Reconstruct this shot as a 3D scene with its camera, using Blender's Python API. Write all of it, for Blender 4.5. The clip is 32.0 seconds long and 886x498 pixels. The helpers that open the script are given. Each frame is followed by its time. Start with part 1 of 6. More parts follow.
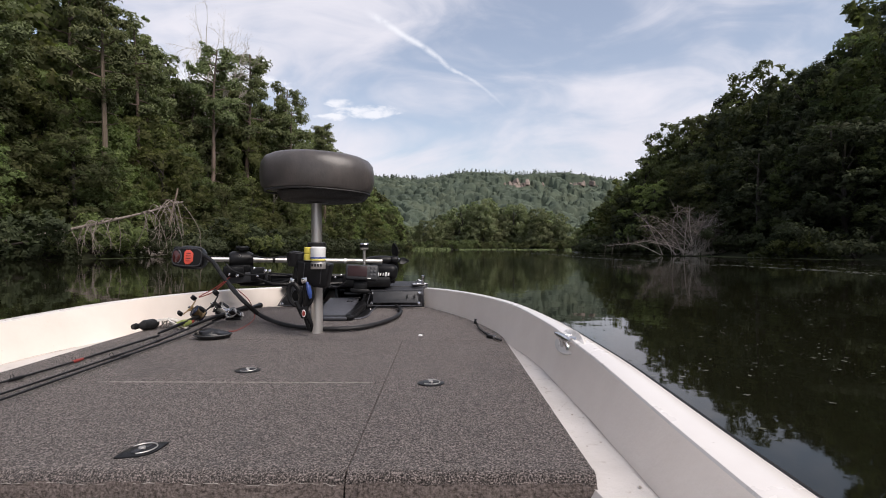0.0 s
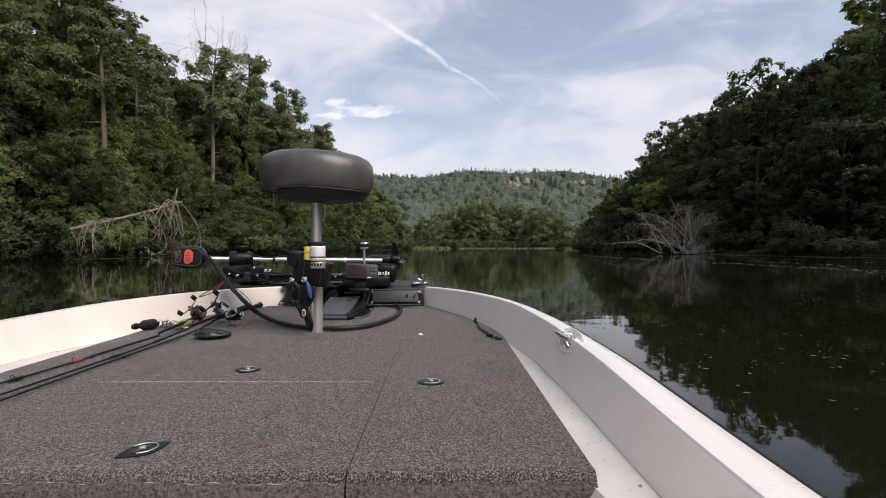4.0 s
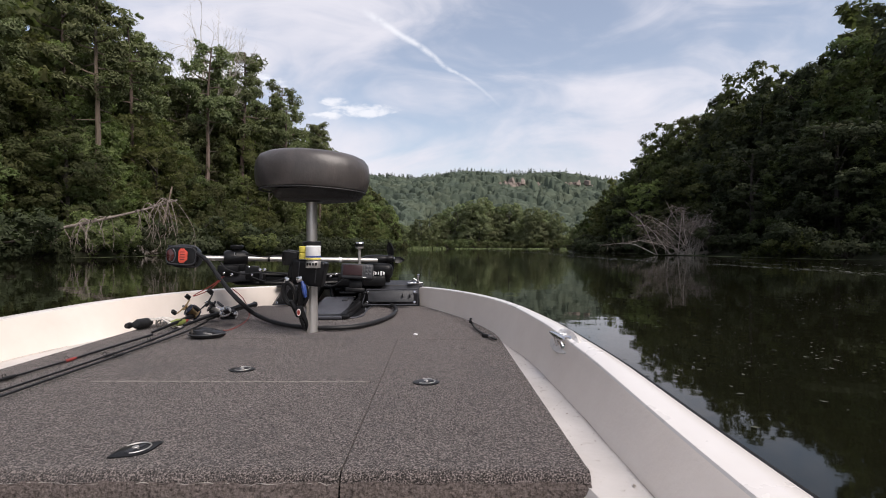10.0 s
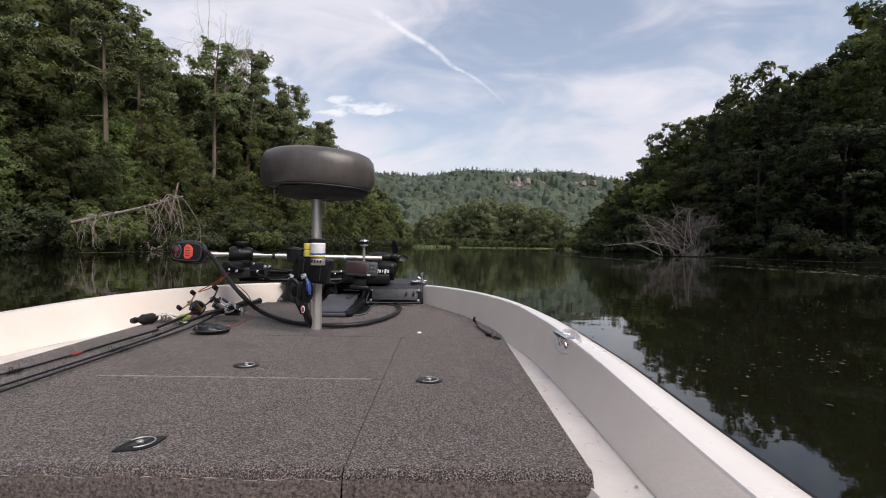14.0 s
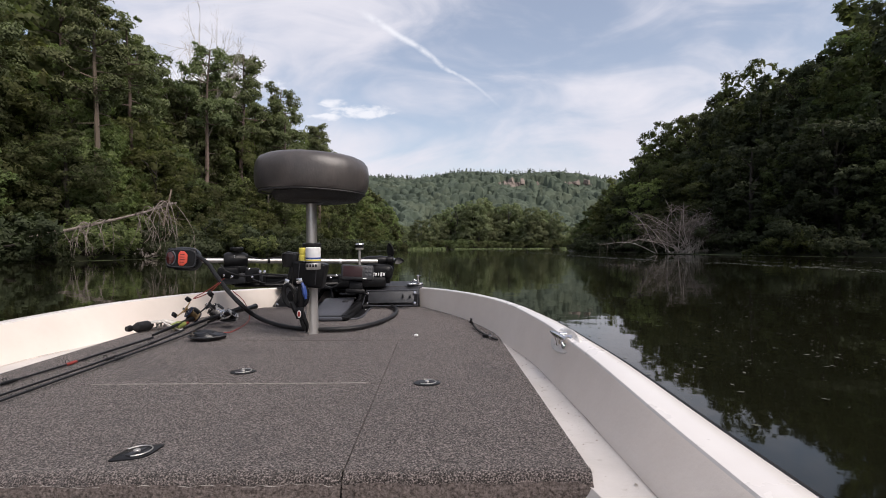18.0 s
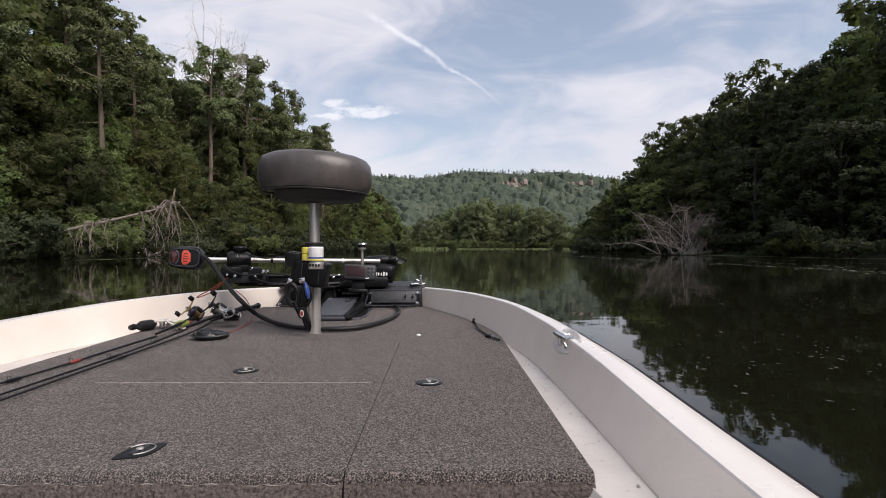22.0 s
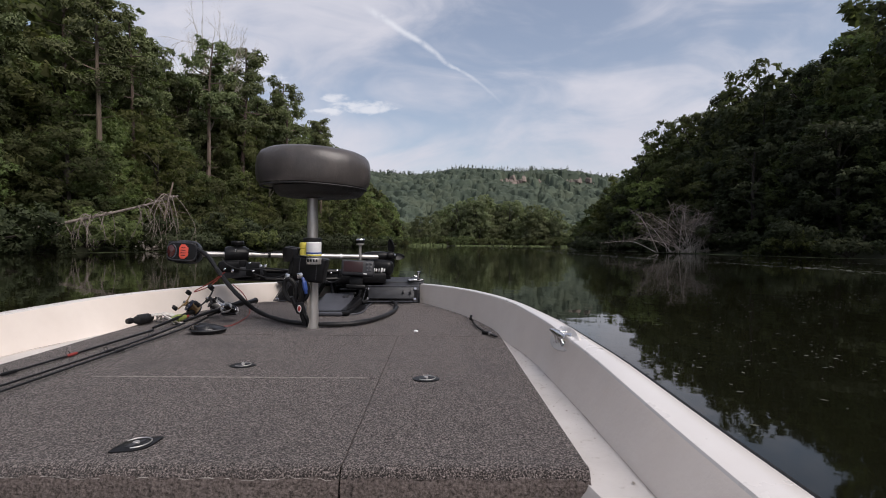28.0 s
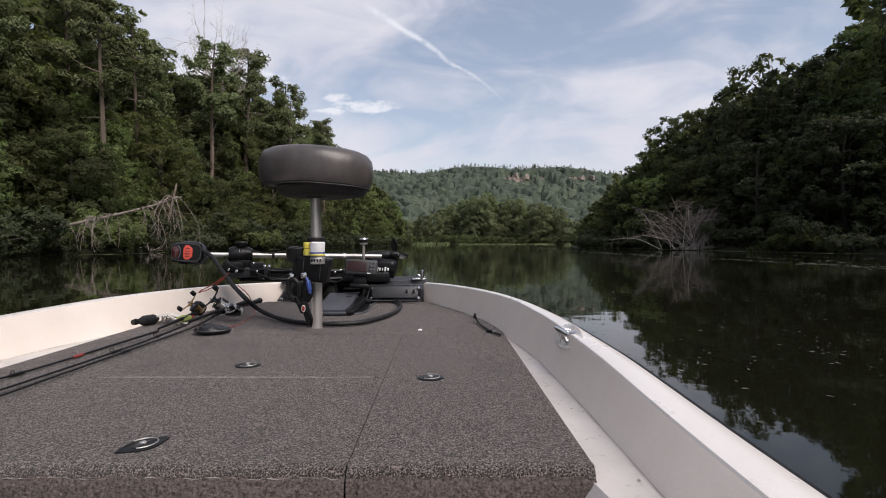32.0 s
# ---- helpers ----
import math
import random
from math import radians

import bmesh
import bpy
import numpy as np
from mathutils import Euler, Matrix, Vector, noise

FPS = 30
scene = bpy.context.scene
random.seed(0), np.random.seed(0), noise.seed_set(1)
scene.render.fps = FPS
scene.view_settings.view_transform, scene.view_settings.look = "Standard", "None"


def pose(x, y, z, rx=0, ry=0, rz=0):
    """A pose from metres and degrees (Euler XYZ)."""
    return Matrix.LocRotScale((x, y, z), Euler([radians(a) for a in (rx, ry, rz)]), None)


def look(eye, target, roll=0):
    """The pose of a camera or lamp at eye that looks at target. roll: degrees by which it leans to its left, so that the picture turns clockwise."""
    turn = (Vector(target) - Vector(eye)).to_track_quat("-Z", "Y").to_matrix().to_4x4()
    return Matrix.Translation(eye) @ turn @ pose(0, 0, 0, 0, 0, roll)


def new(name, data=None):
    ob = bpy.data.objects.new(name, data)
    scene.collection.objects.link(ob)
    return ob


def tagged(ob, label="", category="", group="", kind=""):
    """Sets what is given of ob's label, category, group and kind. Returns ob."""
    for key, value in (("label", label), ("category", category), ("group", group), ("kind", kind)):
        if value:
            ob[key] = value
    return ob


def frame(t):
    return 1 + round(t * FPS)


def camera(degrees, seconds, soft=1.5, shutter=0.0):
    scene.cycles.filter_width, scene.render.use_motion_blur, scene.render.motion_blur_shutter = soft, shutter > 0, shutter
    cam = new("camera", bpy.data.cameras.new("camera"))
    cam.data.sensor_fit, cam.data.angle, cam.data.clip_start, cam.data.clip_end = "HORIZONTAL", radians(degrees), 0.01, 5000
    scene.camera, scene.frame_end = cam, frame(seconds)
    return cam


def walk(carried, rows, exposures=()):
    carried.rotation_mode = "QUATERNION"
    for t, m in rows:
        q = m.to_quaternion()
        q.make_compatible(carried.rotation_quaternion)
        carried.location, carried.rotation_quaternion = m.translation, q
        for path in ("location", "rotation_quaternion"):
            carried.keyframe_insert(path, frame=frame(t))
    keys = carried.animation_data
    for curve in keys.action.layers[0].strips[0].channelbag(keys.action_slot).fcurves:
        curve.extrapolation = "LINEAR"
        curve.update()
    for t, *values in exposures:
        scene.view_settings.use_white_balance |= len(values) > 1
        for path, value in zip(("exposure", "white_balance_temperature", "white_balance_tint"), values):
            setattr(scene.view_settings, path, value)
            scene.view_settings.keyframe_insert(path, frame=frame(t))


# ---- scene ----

# The boat lies still on the river; the camera stands on its console and only
# turns a little. (seconds, pitch, roll, yaw) in degrees.
ROWS = [
    (0, -0.13, -0.12, 0.22), (0.5, -0.18, 0.01, 0.21), (1, -0.17, 0.08, 0.16), (1.5, -0.18, 0.1, 0.15), (2, -0.15, -0.21, 0.23),
    (2.5, -0.22, -0.54, 0.42), (3, -0.2, -0.45, 0.47), (3.5, -0.26, -0.12, 0.4), (5.5, -0.19, 0.19, -0.05), (6, -0.19, 0.21, -0.1),
    (6.5, -0.18, 0.18, -0.16), (7, -0.2, 0.1, -0.2), (7.5, -0.16, 0.11, -0.23), (8, -0.19, 0.4, -0.37), (8.5, -0.17, 0.38, -0.57),
    (9, -0.16, 0.03, -0.61), (9.5, -0.15, -0.15, -0.52), (10, -0.23, -0.22, -0.31), (10.5, -0.14, -0.26, -0.12), (11, -0.2, -0.12, -0.14),
    (11.5, -0.16, 1.16, -0.74), (12, -0.29, 1.7, -1.49), (12.5, -0.39, 0.41, -1.52), (13, -0.41, -0.71, -0.75), (13.5, -0.42, -0.84, -0.13),
    (14, -0.4, -0.8, 0.2), (14.5, -0.39, -1.09, 0.62), (16.5, -0.08, 0.57, 0.08), (17, -0.03, 0.79, -0.34), (17.5, -0.09, 0.55, -0.43),
    (18, -0.17, 0.23, -0.32), (18.5, -0.17, -0.01, -0.12), (19, -0.26, 0, -0), (19.5, -0.23, 0.12, -0.02), (20, -0.24, 0.07, -0.04),
    (20.5, -0.27, 0.19, -0.05), (21, -0.24, 0.16, -0), (21.5, -0.27, 0.05, 0.03), (22, -0.17, 0.04, -0.01), (22.5, -0.26, 0, -0),
    (23, -0.17, 0.02, -0.02), (23.5, -0.26, -0.04, -0.07), (24, -0.45, -0.04, -0.19), (24.5, -0.55, -0.02, -0.35), (25, -0.79, 0.18, -0.57),
    (25.5, -0.84, 0.14, -0.71), (27.5, -0.91, -0.35, -0.17), (28, -0.58, -0.48, -0.23), (28.5, -0.06, -0.27, -0.23), (29, 0.66, -0.23, -0.24),
    (29.5, 1.53, -0.21, -0.15), (30, 1.83, -0.01, -0.14), (30.5, 1.03, -0.17, 0.02), (31, 0.12, -0.11, 0.17), (31.5, -0.33, 0.15, 0.14),
    (32, -0.73, 0.01, 0.15),
]
EYE = (0.0, 0.0, 0.82)
cam = camera(83.4, 32.0, soft=1.0)
walk(cam, [(t, pose(*EYE, 90 + p, r, w)) for t, p, r, w in ROWS],
     exposures=[(0.0, 0.12, 6470, 13), (14.0, 0.10, 6470, 13), (19.0, 0.08, 6470, 13), (25.0, 0.05, 6470, 13), (27.0, -0.12, 6380, 13),
               (28.0, -0.20, 6330, 13), (30.0, -0.20, 6330, 13), (31.0, -0.14, 6380, 13), (32.0, -0.04, 6410, 13)])

# ---- light ----
SUN_UP, SUN_ROUND = 49.0, 131.0
sun = new("sun", bpy.data.lights.new("sun", "SUN"))
sun.data.energy, sun.data.angle, sun.data.color = 3.4, radians(40), (1.0, 0.93, 0.85)
sun.matrix_world = look((math.sin(radians(SUN_ROUND)) * 40, math.cos(radians(SUN_ROUND)) * 40,
                         40 * math.tan(radians(SUN_UP))), (0, 0, 0))


def sky_world():
    w = bpy.data.worlds.new("sky")
    w.use_nodes = True
    scene.world = w
    nt = w.node_tree
    nt.nodes.clear()

    def nd(kind, **kw):
        n = nt.nodes.new(kind)
        for k, v in kw.items():
            if k == "op":
                n.operation = v
            else:
                n.inputs[k].default_value = v
        return n

    def m(op, a, b=None, clamp=False):
        n = nt.nodes.new("ShaderNodeMath")
        n.operation, n.use_clamp = op, clamp
        for i, v in ((0, a), (1, b)):
            if v is None:
                continue
            if isinstance(v, (int, float)):
                n.inputs[i].default_value = v
            else:
                nt.links.new(v, n.inputs[i])
        return n.outputs[0]

    def ramp(v, lo, hi):
        n = nt.nodes.new("ShaderNodeMapRange")
        n.interpolation_type = "SMOOTHSTEP"
        nt.links.new(v, n.inputs[0])
        n.inputs[1].default_value, n.inputs[2].default_value = lo, hi
        return n.outputs[0]

    def mix(f, a, b):
        n = nt.nodes.new("ShaderNodeMix")
        n.data_type = "RGBA"
        for s, v in ((n.inputs[0], f), (n.inputs[6], a), (n.inputs[7], b)):
            if isinstance(v, (tuple, float, int)):
                s.default_value = v
            else:
                nt.links.new(v, s)
        return n.outputs[2]

    sky = nt.nodes.new("ShaderNodeTexSky")
    sky.sky_type, sky.sun_disc = "NISHITA", False
    sky.sun_elevation, sky.sun_rotation = radians(SUN_UP), radians(SUN_ROUND)
    sky.dust_density = 1.6
    co = nt.nodes.new("ShaderNodeTexCoord").outputs["Generated"]
    sep = nt.nodes.new("ShaderNodeSeparateXYZ")
    nt.links.new(co, sep.inputs[0])
    x, y, z = sep.outputs
    ahead = m("MAXIMUM", y, 0.25)
    u, v = m("DIVIDE", x, ahead), m("DIVIDE", z, ahead)
    flat = nt.nodes.new("ShaderNodeCombineXYZ")
    nt.links.new(u, flat.inputs[0])
    nt.links.new(v, flat.inputs[1])

    def cloud(scale, sx, sy, turn, detail, distort, seed):
        mp = nt.nodes.new("ShaderNodeMapping")
        mp.inputs["Location"].default_value = (seed, seed * 0.7, 0)
        mp.inputs["Rotation"].default_value = (0, 0, radians(turn))
        mp.inputs["Scale"].default_value = (sx, sy, 1)
        nt.links.new(flat.outputs[0], mp.inputs[0])
        n = nd("ShaderNodeTexNoise", Scale=scale, Detail=detail, Roughness=0.55, Distortion=distort)
        nt.links.new(mp.outputs[0], n.inputs["Vector"])
        return n.outputs["Fac"]

    # veil of thin white cloud: thick near the horizon and up over the left bank
    broad = cloud(1.7, 1.0, 1.5, -22, 5, 0.6, 3.1)
    wisps = cloud(4.2, 0.8, 1.9, -32, 10, 1.1, 7.7)
    low = ramp(v, 0.44, 0.16)
    right = m("MULTIPLY", ramp(u, 0.15, 0.8), 0.16)
    du, dv = m("DIVIDE", m("SUBTRACT", u, -0.40), 0.36), m("DIVIDE", m("SUBTRACT", v, 0.50), 0.19)
    mass = ramp(m("ADD", m("MULTIPLY", du, du), m("MULTIPLY", dv, dv)), 1.9, 0.1)
    high = m("MULTIPLY", ramp(v, 0.45, 0.75), 0.4)
    body = m("ADD", m("ADD", m("MULTIPLY", low, 0.80), m("MULTIPLY", mass, 0.62)), m("ADD", high, right))
    body = m("ADD", body, m("MULTIPLY", m("SUBTRACT", broad, 0.47), 1.9))
    body = m("ADD", body, m("MULTIPLY", m("SUBTRACT", wisps, 0.5), 1.7))
    veil = m("MULTIPLY", m("ADD", m("MULTIPLY", ramp(body, 0.02, 1.0), 0.78), 0.22), 0.97, True)
    shade = cloud(2.6, 0.7, 1.6, -15, 6, 0.4, 11.3)

    # the old vapour trail, sinking to the right
    cx, cy, ex, ey = -0.150, 0.472, 0.145, 0.265
    ln = math.hypot(ex - cx, ey - cy)
    ax, ay = (ex - cx) / ln, (ey - cy) / ln
    du, dv = m("SUBTRACT", u, cx), m("SUBTRACT", v, cy)
    along = m("ADD", m("MULTIPLY", du, ax), m("MULTIPLY", dv, ay))
    off = m("SUBTRACT", m("MULTIPLY", dv, ax), m("MULTIPLY", du, ay))
    wob = m("MULTIPLY", m("SUBTRACT", cloud(10, 1, 1, 0, 7, 0.4, 1.7), 0.5), 0.026)
    bow = m("MULTIPLY", m("MULTIPLY", along, m("SUBTRACT", along, ln)), -0.16)
    off = m("ABSOLUTE", m("ADD", m("SUBTRACT", off, bow), wob))
    width = m("SUBTRACT", 0.0076, m("MULTIPLY", ramp(along, 0.0, 0.3), 0.0046))
    trail = ramp(m("DIVIDE", off, width), 1.5, 0.0)
    trail = m("MULTIPLY", trail, ramp(along, -0.02, 0.03))
    trail = m("MULTIPLY", trail, ramp(along, ln, ln - 0.20))
    trail = m("MULTIPLY", trail, ramp(cloud(22, 1, 1, 0, 4, 0.3, 5.0), 0.25, 0.6))
    trail = m("MULTIPLY", trail, 0.70)

    # two small puffs low over the river
    puff = 0.0
    for pu, pv, ru, rv in ((-0.158, 0.274, 0.050, 0.011), (-0.209, 0.291, 0.024, 0.007), (-0.225, 0.263, 0.03, 0.006), (-0.46, 0.335, 0.10, 0.026)):
        a = m("DIVIDE", m("SUBTRACT", u, pu), ru)
        b = m("DIVIDE", m("SUBTRACT", v, pv), rv)
        r = m("ADD", m("MULTIPLY", a, a), m("MULTIPLY", b, b))
        r = m("ADD", r, m("MULTIPLY", m("SUBTRACT", cloud(24, 1, 2.2, 0, 9, 0.3, 9.0), 0.5), 9.0))
        puff = m("MAXIMUM", puff, ramp(r, 2.2, -0.4))
    blue = nt.nodes.new("ShaderNodeMix")
    blue.data_type, blue.blend_type = "RGBA", "MULTIPLY"
    blue.inputs[0].default_value = 1.0
    nt.links.new(sky.outputs[0], blue.inputs[6])
    blue.inputs[7].default_value = (0.168, 0.157, 0.143, 1)
    white = mix(ramp(shade, 0.3, 0.72), (0.71, 0.72, 0.79, 1), (0.82, 0.81, 0.86, 1))
    col = mix(veil, blue.outputs[2], white)
    col = mix(m("MULTIPLY", puff, 0.8), col, (0.92, 0.93, 0.96, 1))
    col = mix(trail, col, (0.92, 0.94, 0.98, 1))
    bg = nd("ShaderNodeBackground", Strength=1.0)
    nt.links.new(col, bg.inputs[0])
    out = nt.nodes.new("ShaderNodeOutputWorld")
    nt.links.new(bg.outputs[0], out.inputs[0])


sky_world()

# ---- materials ----


def material(name, colors, scale=8.0, rough=0.6, metal=0.0, bump=0.0, bump_scale=60.0, vary=0.0, island=0.0,
             stretch=(1, 1, 1), spots=None, clear=0.0, detail=5.0, specular=0.5, thin=0.0):
    """colors: two or three base colours mixed by noise at scale. vary: spread of value from thing to thing.
    island: the same from leaf to leaf. spots: (colour, scale, threshold, strength) of stains."""
    mat = bpy.data.materials.new(name)
    mat.use_nodes = True
    nt = mat.node_tree
    p = nt.nodes["Principled BSDF"]
    link = nt.links.new
    co = nt.nodes.new("ShaderNodeTexCoord")
    mp = nt.nodes.new("ShaderNodeMapping")
    mp.inputs["Scale"].default_value = stretch
    link(co.outputs["Object"], mp.inputs[0])

    def noise_of(s, d=detail):
        n = nt.nodes.new("ShaderNodeTexNoise")
        n.inputs["Scale"].default_value, n.inputs["Detail"].default_value = s, d
        n.inputs["Roughness"].default_value = 0.62
        link(mp.outputs[0], n.inputs["Vector"])
        return n.outputs["Fac"]

    ramp = nt.nodes.new("ShaderNodeValToRGB")
    link(noise_of(scale), ramp.inputs[0])
    e = ramp.color_ramp.elements
    e[0].position, e[1].position = 0.32, 0.68
    e[0].color, e[1].color = (*colors[0], 1), (*colors[-1], 1)
    if len(colors) == 3:
        k = ramp.color_ramp.elements.new(0.5)
        k.color = (*colors[1], 1)
    col = ramp.outputs[0]
    if spots:
        c, s, th, st = spots
        r = nt.nodes.new("ShaderNodeMapRange")
        link(noise_of(s, 7), r.inputs[0])
        r.inputs[1].default_value, r.inputs[2].default_value, r.inputs[4].default_value = th, th + 0.12, st
        mx = nt.nodes.new("ShaderNodeMix")
        mx.data_type = "RGBA"
        link(r.outputs[0], mx.inputs[0])
        link(col, mx.inputs[6])
        mx.inputs[7].default_value = (*c, 1)
        col = mx.outputs[2]
    for amount, src in ((vary, "ShaderNodeObjectInfo"), (island, "ShaderNodeNewGeometry")):
        if amount:
            n = nt.nodes.new(src)
            r = nt.nodes.new("ShaderNodeMapRange")
            link(n.outputs["Random" if src == "ShaderNodeObjectInfo" else "Random Per Island"], r.inputs[0])
            r.inputs[3].default_value, r.inputs[4].default_value = 1 - amount, 1 + amount
            hs = nt.nodes.new("ShaderNodeHueSaturation")
            link(r.outputs[0], hs.inputs["Value"])
            if src == "ShaderNodeObjectInfo":
                h = nt.nodes.new("ShaderNodeMapRange")
                link(n.outputs["Random"], h.inputs[0])
                h.inputs[3].default_value, h.inputs[4].default_value = 0.5 - 0.020 * amount / 0.3, 0.5 + 0.018 * amount / 0.3
                link(h.outputs[0], hs.inputs["Hue"])
            link(col, hs.inputs["Color"])
            col = hs.outputs[0]
    link(col, p.inputs["Base Color"])
    if thin:
        tl = nt.nodes.new("ShaderNodeBsdfTranslucent")
        warm = nt.nodes.new("ShaderNodeMix")
        warm.data_type, warm.blend_type = "RGBA", "MULTIPLY"
        warm.inputs[0].default_value = 1.0
        link(col, warm.inputs[6])
        warm.inputs[7].default_value = (1.15, 1.3, 0.85, 1)
        link(warm.outputs[2], tl.inputs[0])
        ms = nt.nodes.new("ShaderNodeMixShader")
        ms.inputs[0].default_value = thin
        link(p.outputs[0], ms.inputs[1])
        link(tl.outputs[0], ms.inputs[2])
        link(ms.outputs[0], nt.nodes["Material Output"].inputs[0])
    rr = nt.nodes.new("ShaderNodeMapRange")
    link(noise_of(scale * 2.3), rr.inputs[0])
    rr.inputs[3].default_value, rr.inputs[4].default_value = rough * 0.82, min(1.0, rough * 1.18)
    link(rr.outputs[0], p.inputs["Roughness"])
    p.inputs["Metallic"].default_value = metal
    p.inputs["Specular IOR Level"].default_value = specular
    if clear:
        p.inputs["Coat Weight"].default_value, p.inputs["Coat Roughness"].default_value = clear, 0.08
    if bump:
        b = nt.nodes.new("ShaderNodeBump")
        b.inputs["Strength"].default_value, b.inputs["Distance"].default_value = min(1.0, bump), 0.01
        link(noise_of(bump_scale, 6), b.inputs["Height"])
        link(b.outputs[0], p.inputs["Normal"])
    return mat


M_CARPET = material("marled_carpet", [(0.0085, 0.0074, 0.0069), (0.086, 0.0735, 0.0690), (0.38, 0.322, 0.302)], 370, 0.95, bump=1.0,
                    bump_scale=300, detail=3.0, spots=((0.065, 0.058, 0.060), 5, 0.54, 0.40), specular=0.1)
for n in M_CARPET.node_tree.nodes:
    if n.type == "VALTORGB":
        n.color_ramp.elements[0].position, n.color_ramp.elements[2].position = 0.36, 0.65
    if n.type == "BSDF_PRINCIPLED":
        n.inputs["Sheen Weight"].default_value, n.inputs["Sheen Roughness"].default_value = 0.13, 0.4
M_CARPET_EDGE = material("worn_carpet_edge", [(0.040, 0.033, 0.030), (0.19, 0.158, 0.146)], 200, 0.95, bump=1.0, bump_scale=160, specular=0.1)
M_BACKING = material("frayed_backing", [(0.20, 0.18, 0.165), (0.42, 0.38, 0.35)], 90, 0.9)
M_GEL = material("white_gelcoat", [(0.66, 0.62, 0.59), (0.73, 0.70, 0.67)], 3.0, 0.28, clear=0.25,
                 spots=((0.36, 0.31, 0.26), 30, 0.66, 0.5))
M_LINER = material("scuffed_white_liner", [(0.74, 0.662, 0.596), (0.82, 0.744, 0.676)], 4.0, 0.42,
                   spots=((0.30, 0.25, 0.20), 30, 0.68, 0.4), bump=0.1, bump_scale=90)
M_STRIP = material("speckled_white_strip", [(0.48, 0.448, 0.424), (0.57, 0.535, 0.51)], 6.0, 0.5,
                   spots=((0.26, 0.22, 0.18), 46, 0.60, 0.6), bump=0.15, bump_scale=120)
M_GRIME = material("settled_dirt", [(0.20, 0.17, 0.14), (0.34, 0.30, 0.26)], 30, 0.95)
M_RUB = material("black_rubber", [(0.006, 0.006, 0.0065), (0.018, 0.018, 0.019)], 40, 0.5, bump=0.2, specular=0.3)
M_VINYL = material("grey_vinyl", [(0.050, 0.045, 0.044), (0.080, 0.070, 0.066)], 18, 0.36, bump=0.2, bump_scale=26, stretch=(1, 1, 0.6))
M_VINYL_DARK = material("dark_vinyl", [(0.006, 0.006, 0.006), (0.014, 0.013, 0.013)], 22, 0.55, bump=0.3, bump_scale=300)
M_ALU = material("brushed_aluminium", [(0.43, 0.41, 0.39), (0.57, 0.55, 0.53)], 30, 0.40, 0.8, bump=0.08, stretch=(1, 1, 0.05))
M_STEEL = material("polished_steel", [(0.52, 0.52, 0.53), (0.66, 0.66, 0.67)], 40, 0.2, 1.0)
M_BLACK = material("black_plastic", [(0.004, 0.004, 0.0045), (0.010, 0.010, 0.011)], 30, 0.36, bump=0.08, bump_scale=300, specular=0.22)
M_CHARCOAL = material("charcoal_plastic", [(0.018, 0.019, 0.022), (0.034, 0.035, 0.040)], 26, 0.45, bump=0.2, bump_scale=280)
M_GREY = material("grey_plastic", [(0.048, 0.049, 0.058), (0.068, 0.070, 0.082)], 26, 0.45, bump=0.15, bump_scale=260)
M_SCREEN = material("switched_off_screen", [(0.030, 0.016, 0.018), (0.044, 0.024, 0.026)], 6, 0.35, specular=0.2)
M_RED = material("red_orange_decal", [(0.50, 0.055, 0.035), (0.64, 0.085, 0.05)], 60, 0.4)
M_LENS = material("dark_red_lens", [(0.030, 0.008, 0.008), (0.060, 0.014, 0.012)], 40, 0.15, clear=0.4)
M_WHITE = material("white_print", [(0.70, 0.70, 0.70), (0.82, 0.82, 0.82)], 50, 0.5)
M_YELLOW = material("yellow_tape", [(0.62, 0.52, 0.06), (0.75, 0.64, 0.12)], 30, 0.45)
M_BLUE = material("blue_grip", [(0.02, 0.045, 0.18), (0.04, 0.085, 0.30)], 40, 0.4)
M_REEL = material("satin_silver", [(0.20, 0.195, 0.19), (0.46, 0.45, 0.44)], 90, 0.42, 0.6)
M_BAG = material("glossy_black_bag", [(0.004, 0.004, 0.0045), (0.012, 0.012, 0.013)], 30, 0.12, bump=0.45, bump_scale=28)
M_NAVY = material("dark_blue_anodised", [(0.012, 0.016, 0.035), (0.025, 0.032, 0.065)], 40, 0.3, 0.6)
M_GOLD = material("gold_anodised", [(0.36, 0.24, 0.12), (0.52, 0.37, 0.20)], 40, 0.3, 1.0)
M_LIME = material("lime_lure", [(0.17, 0.22, 0.05), (0.30, 0.34, 0.10)], 60, 0.4)
M_REDLINE = material("red_cord", [(0.20, 0.025, 0.02), (0.32, 0.05, 0.04)], 60, 0.6)
M_GRAPHITE = material("graphite_blank", [(0.006, 0.006, 0.007), (0.014, 0.014, 0.015)], 40, 0.3, specular=0.3)
M_ROPE = material("pale_rope", [(0.50, 0.47, 0.43), (0.70, 0.67, 0.63)], 120, 0.9)
M_GREENPRINT = material("green_print", [(0.01, 0.10, 0.06), (0.02, 0.16, 0.09)], 50, 0.5)

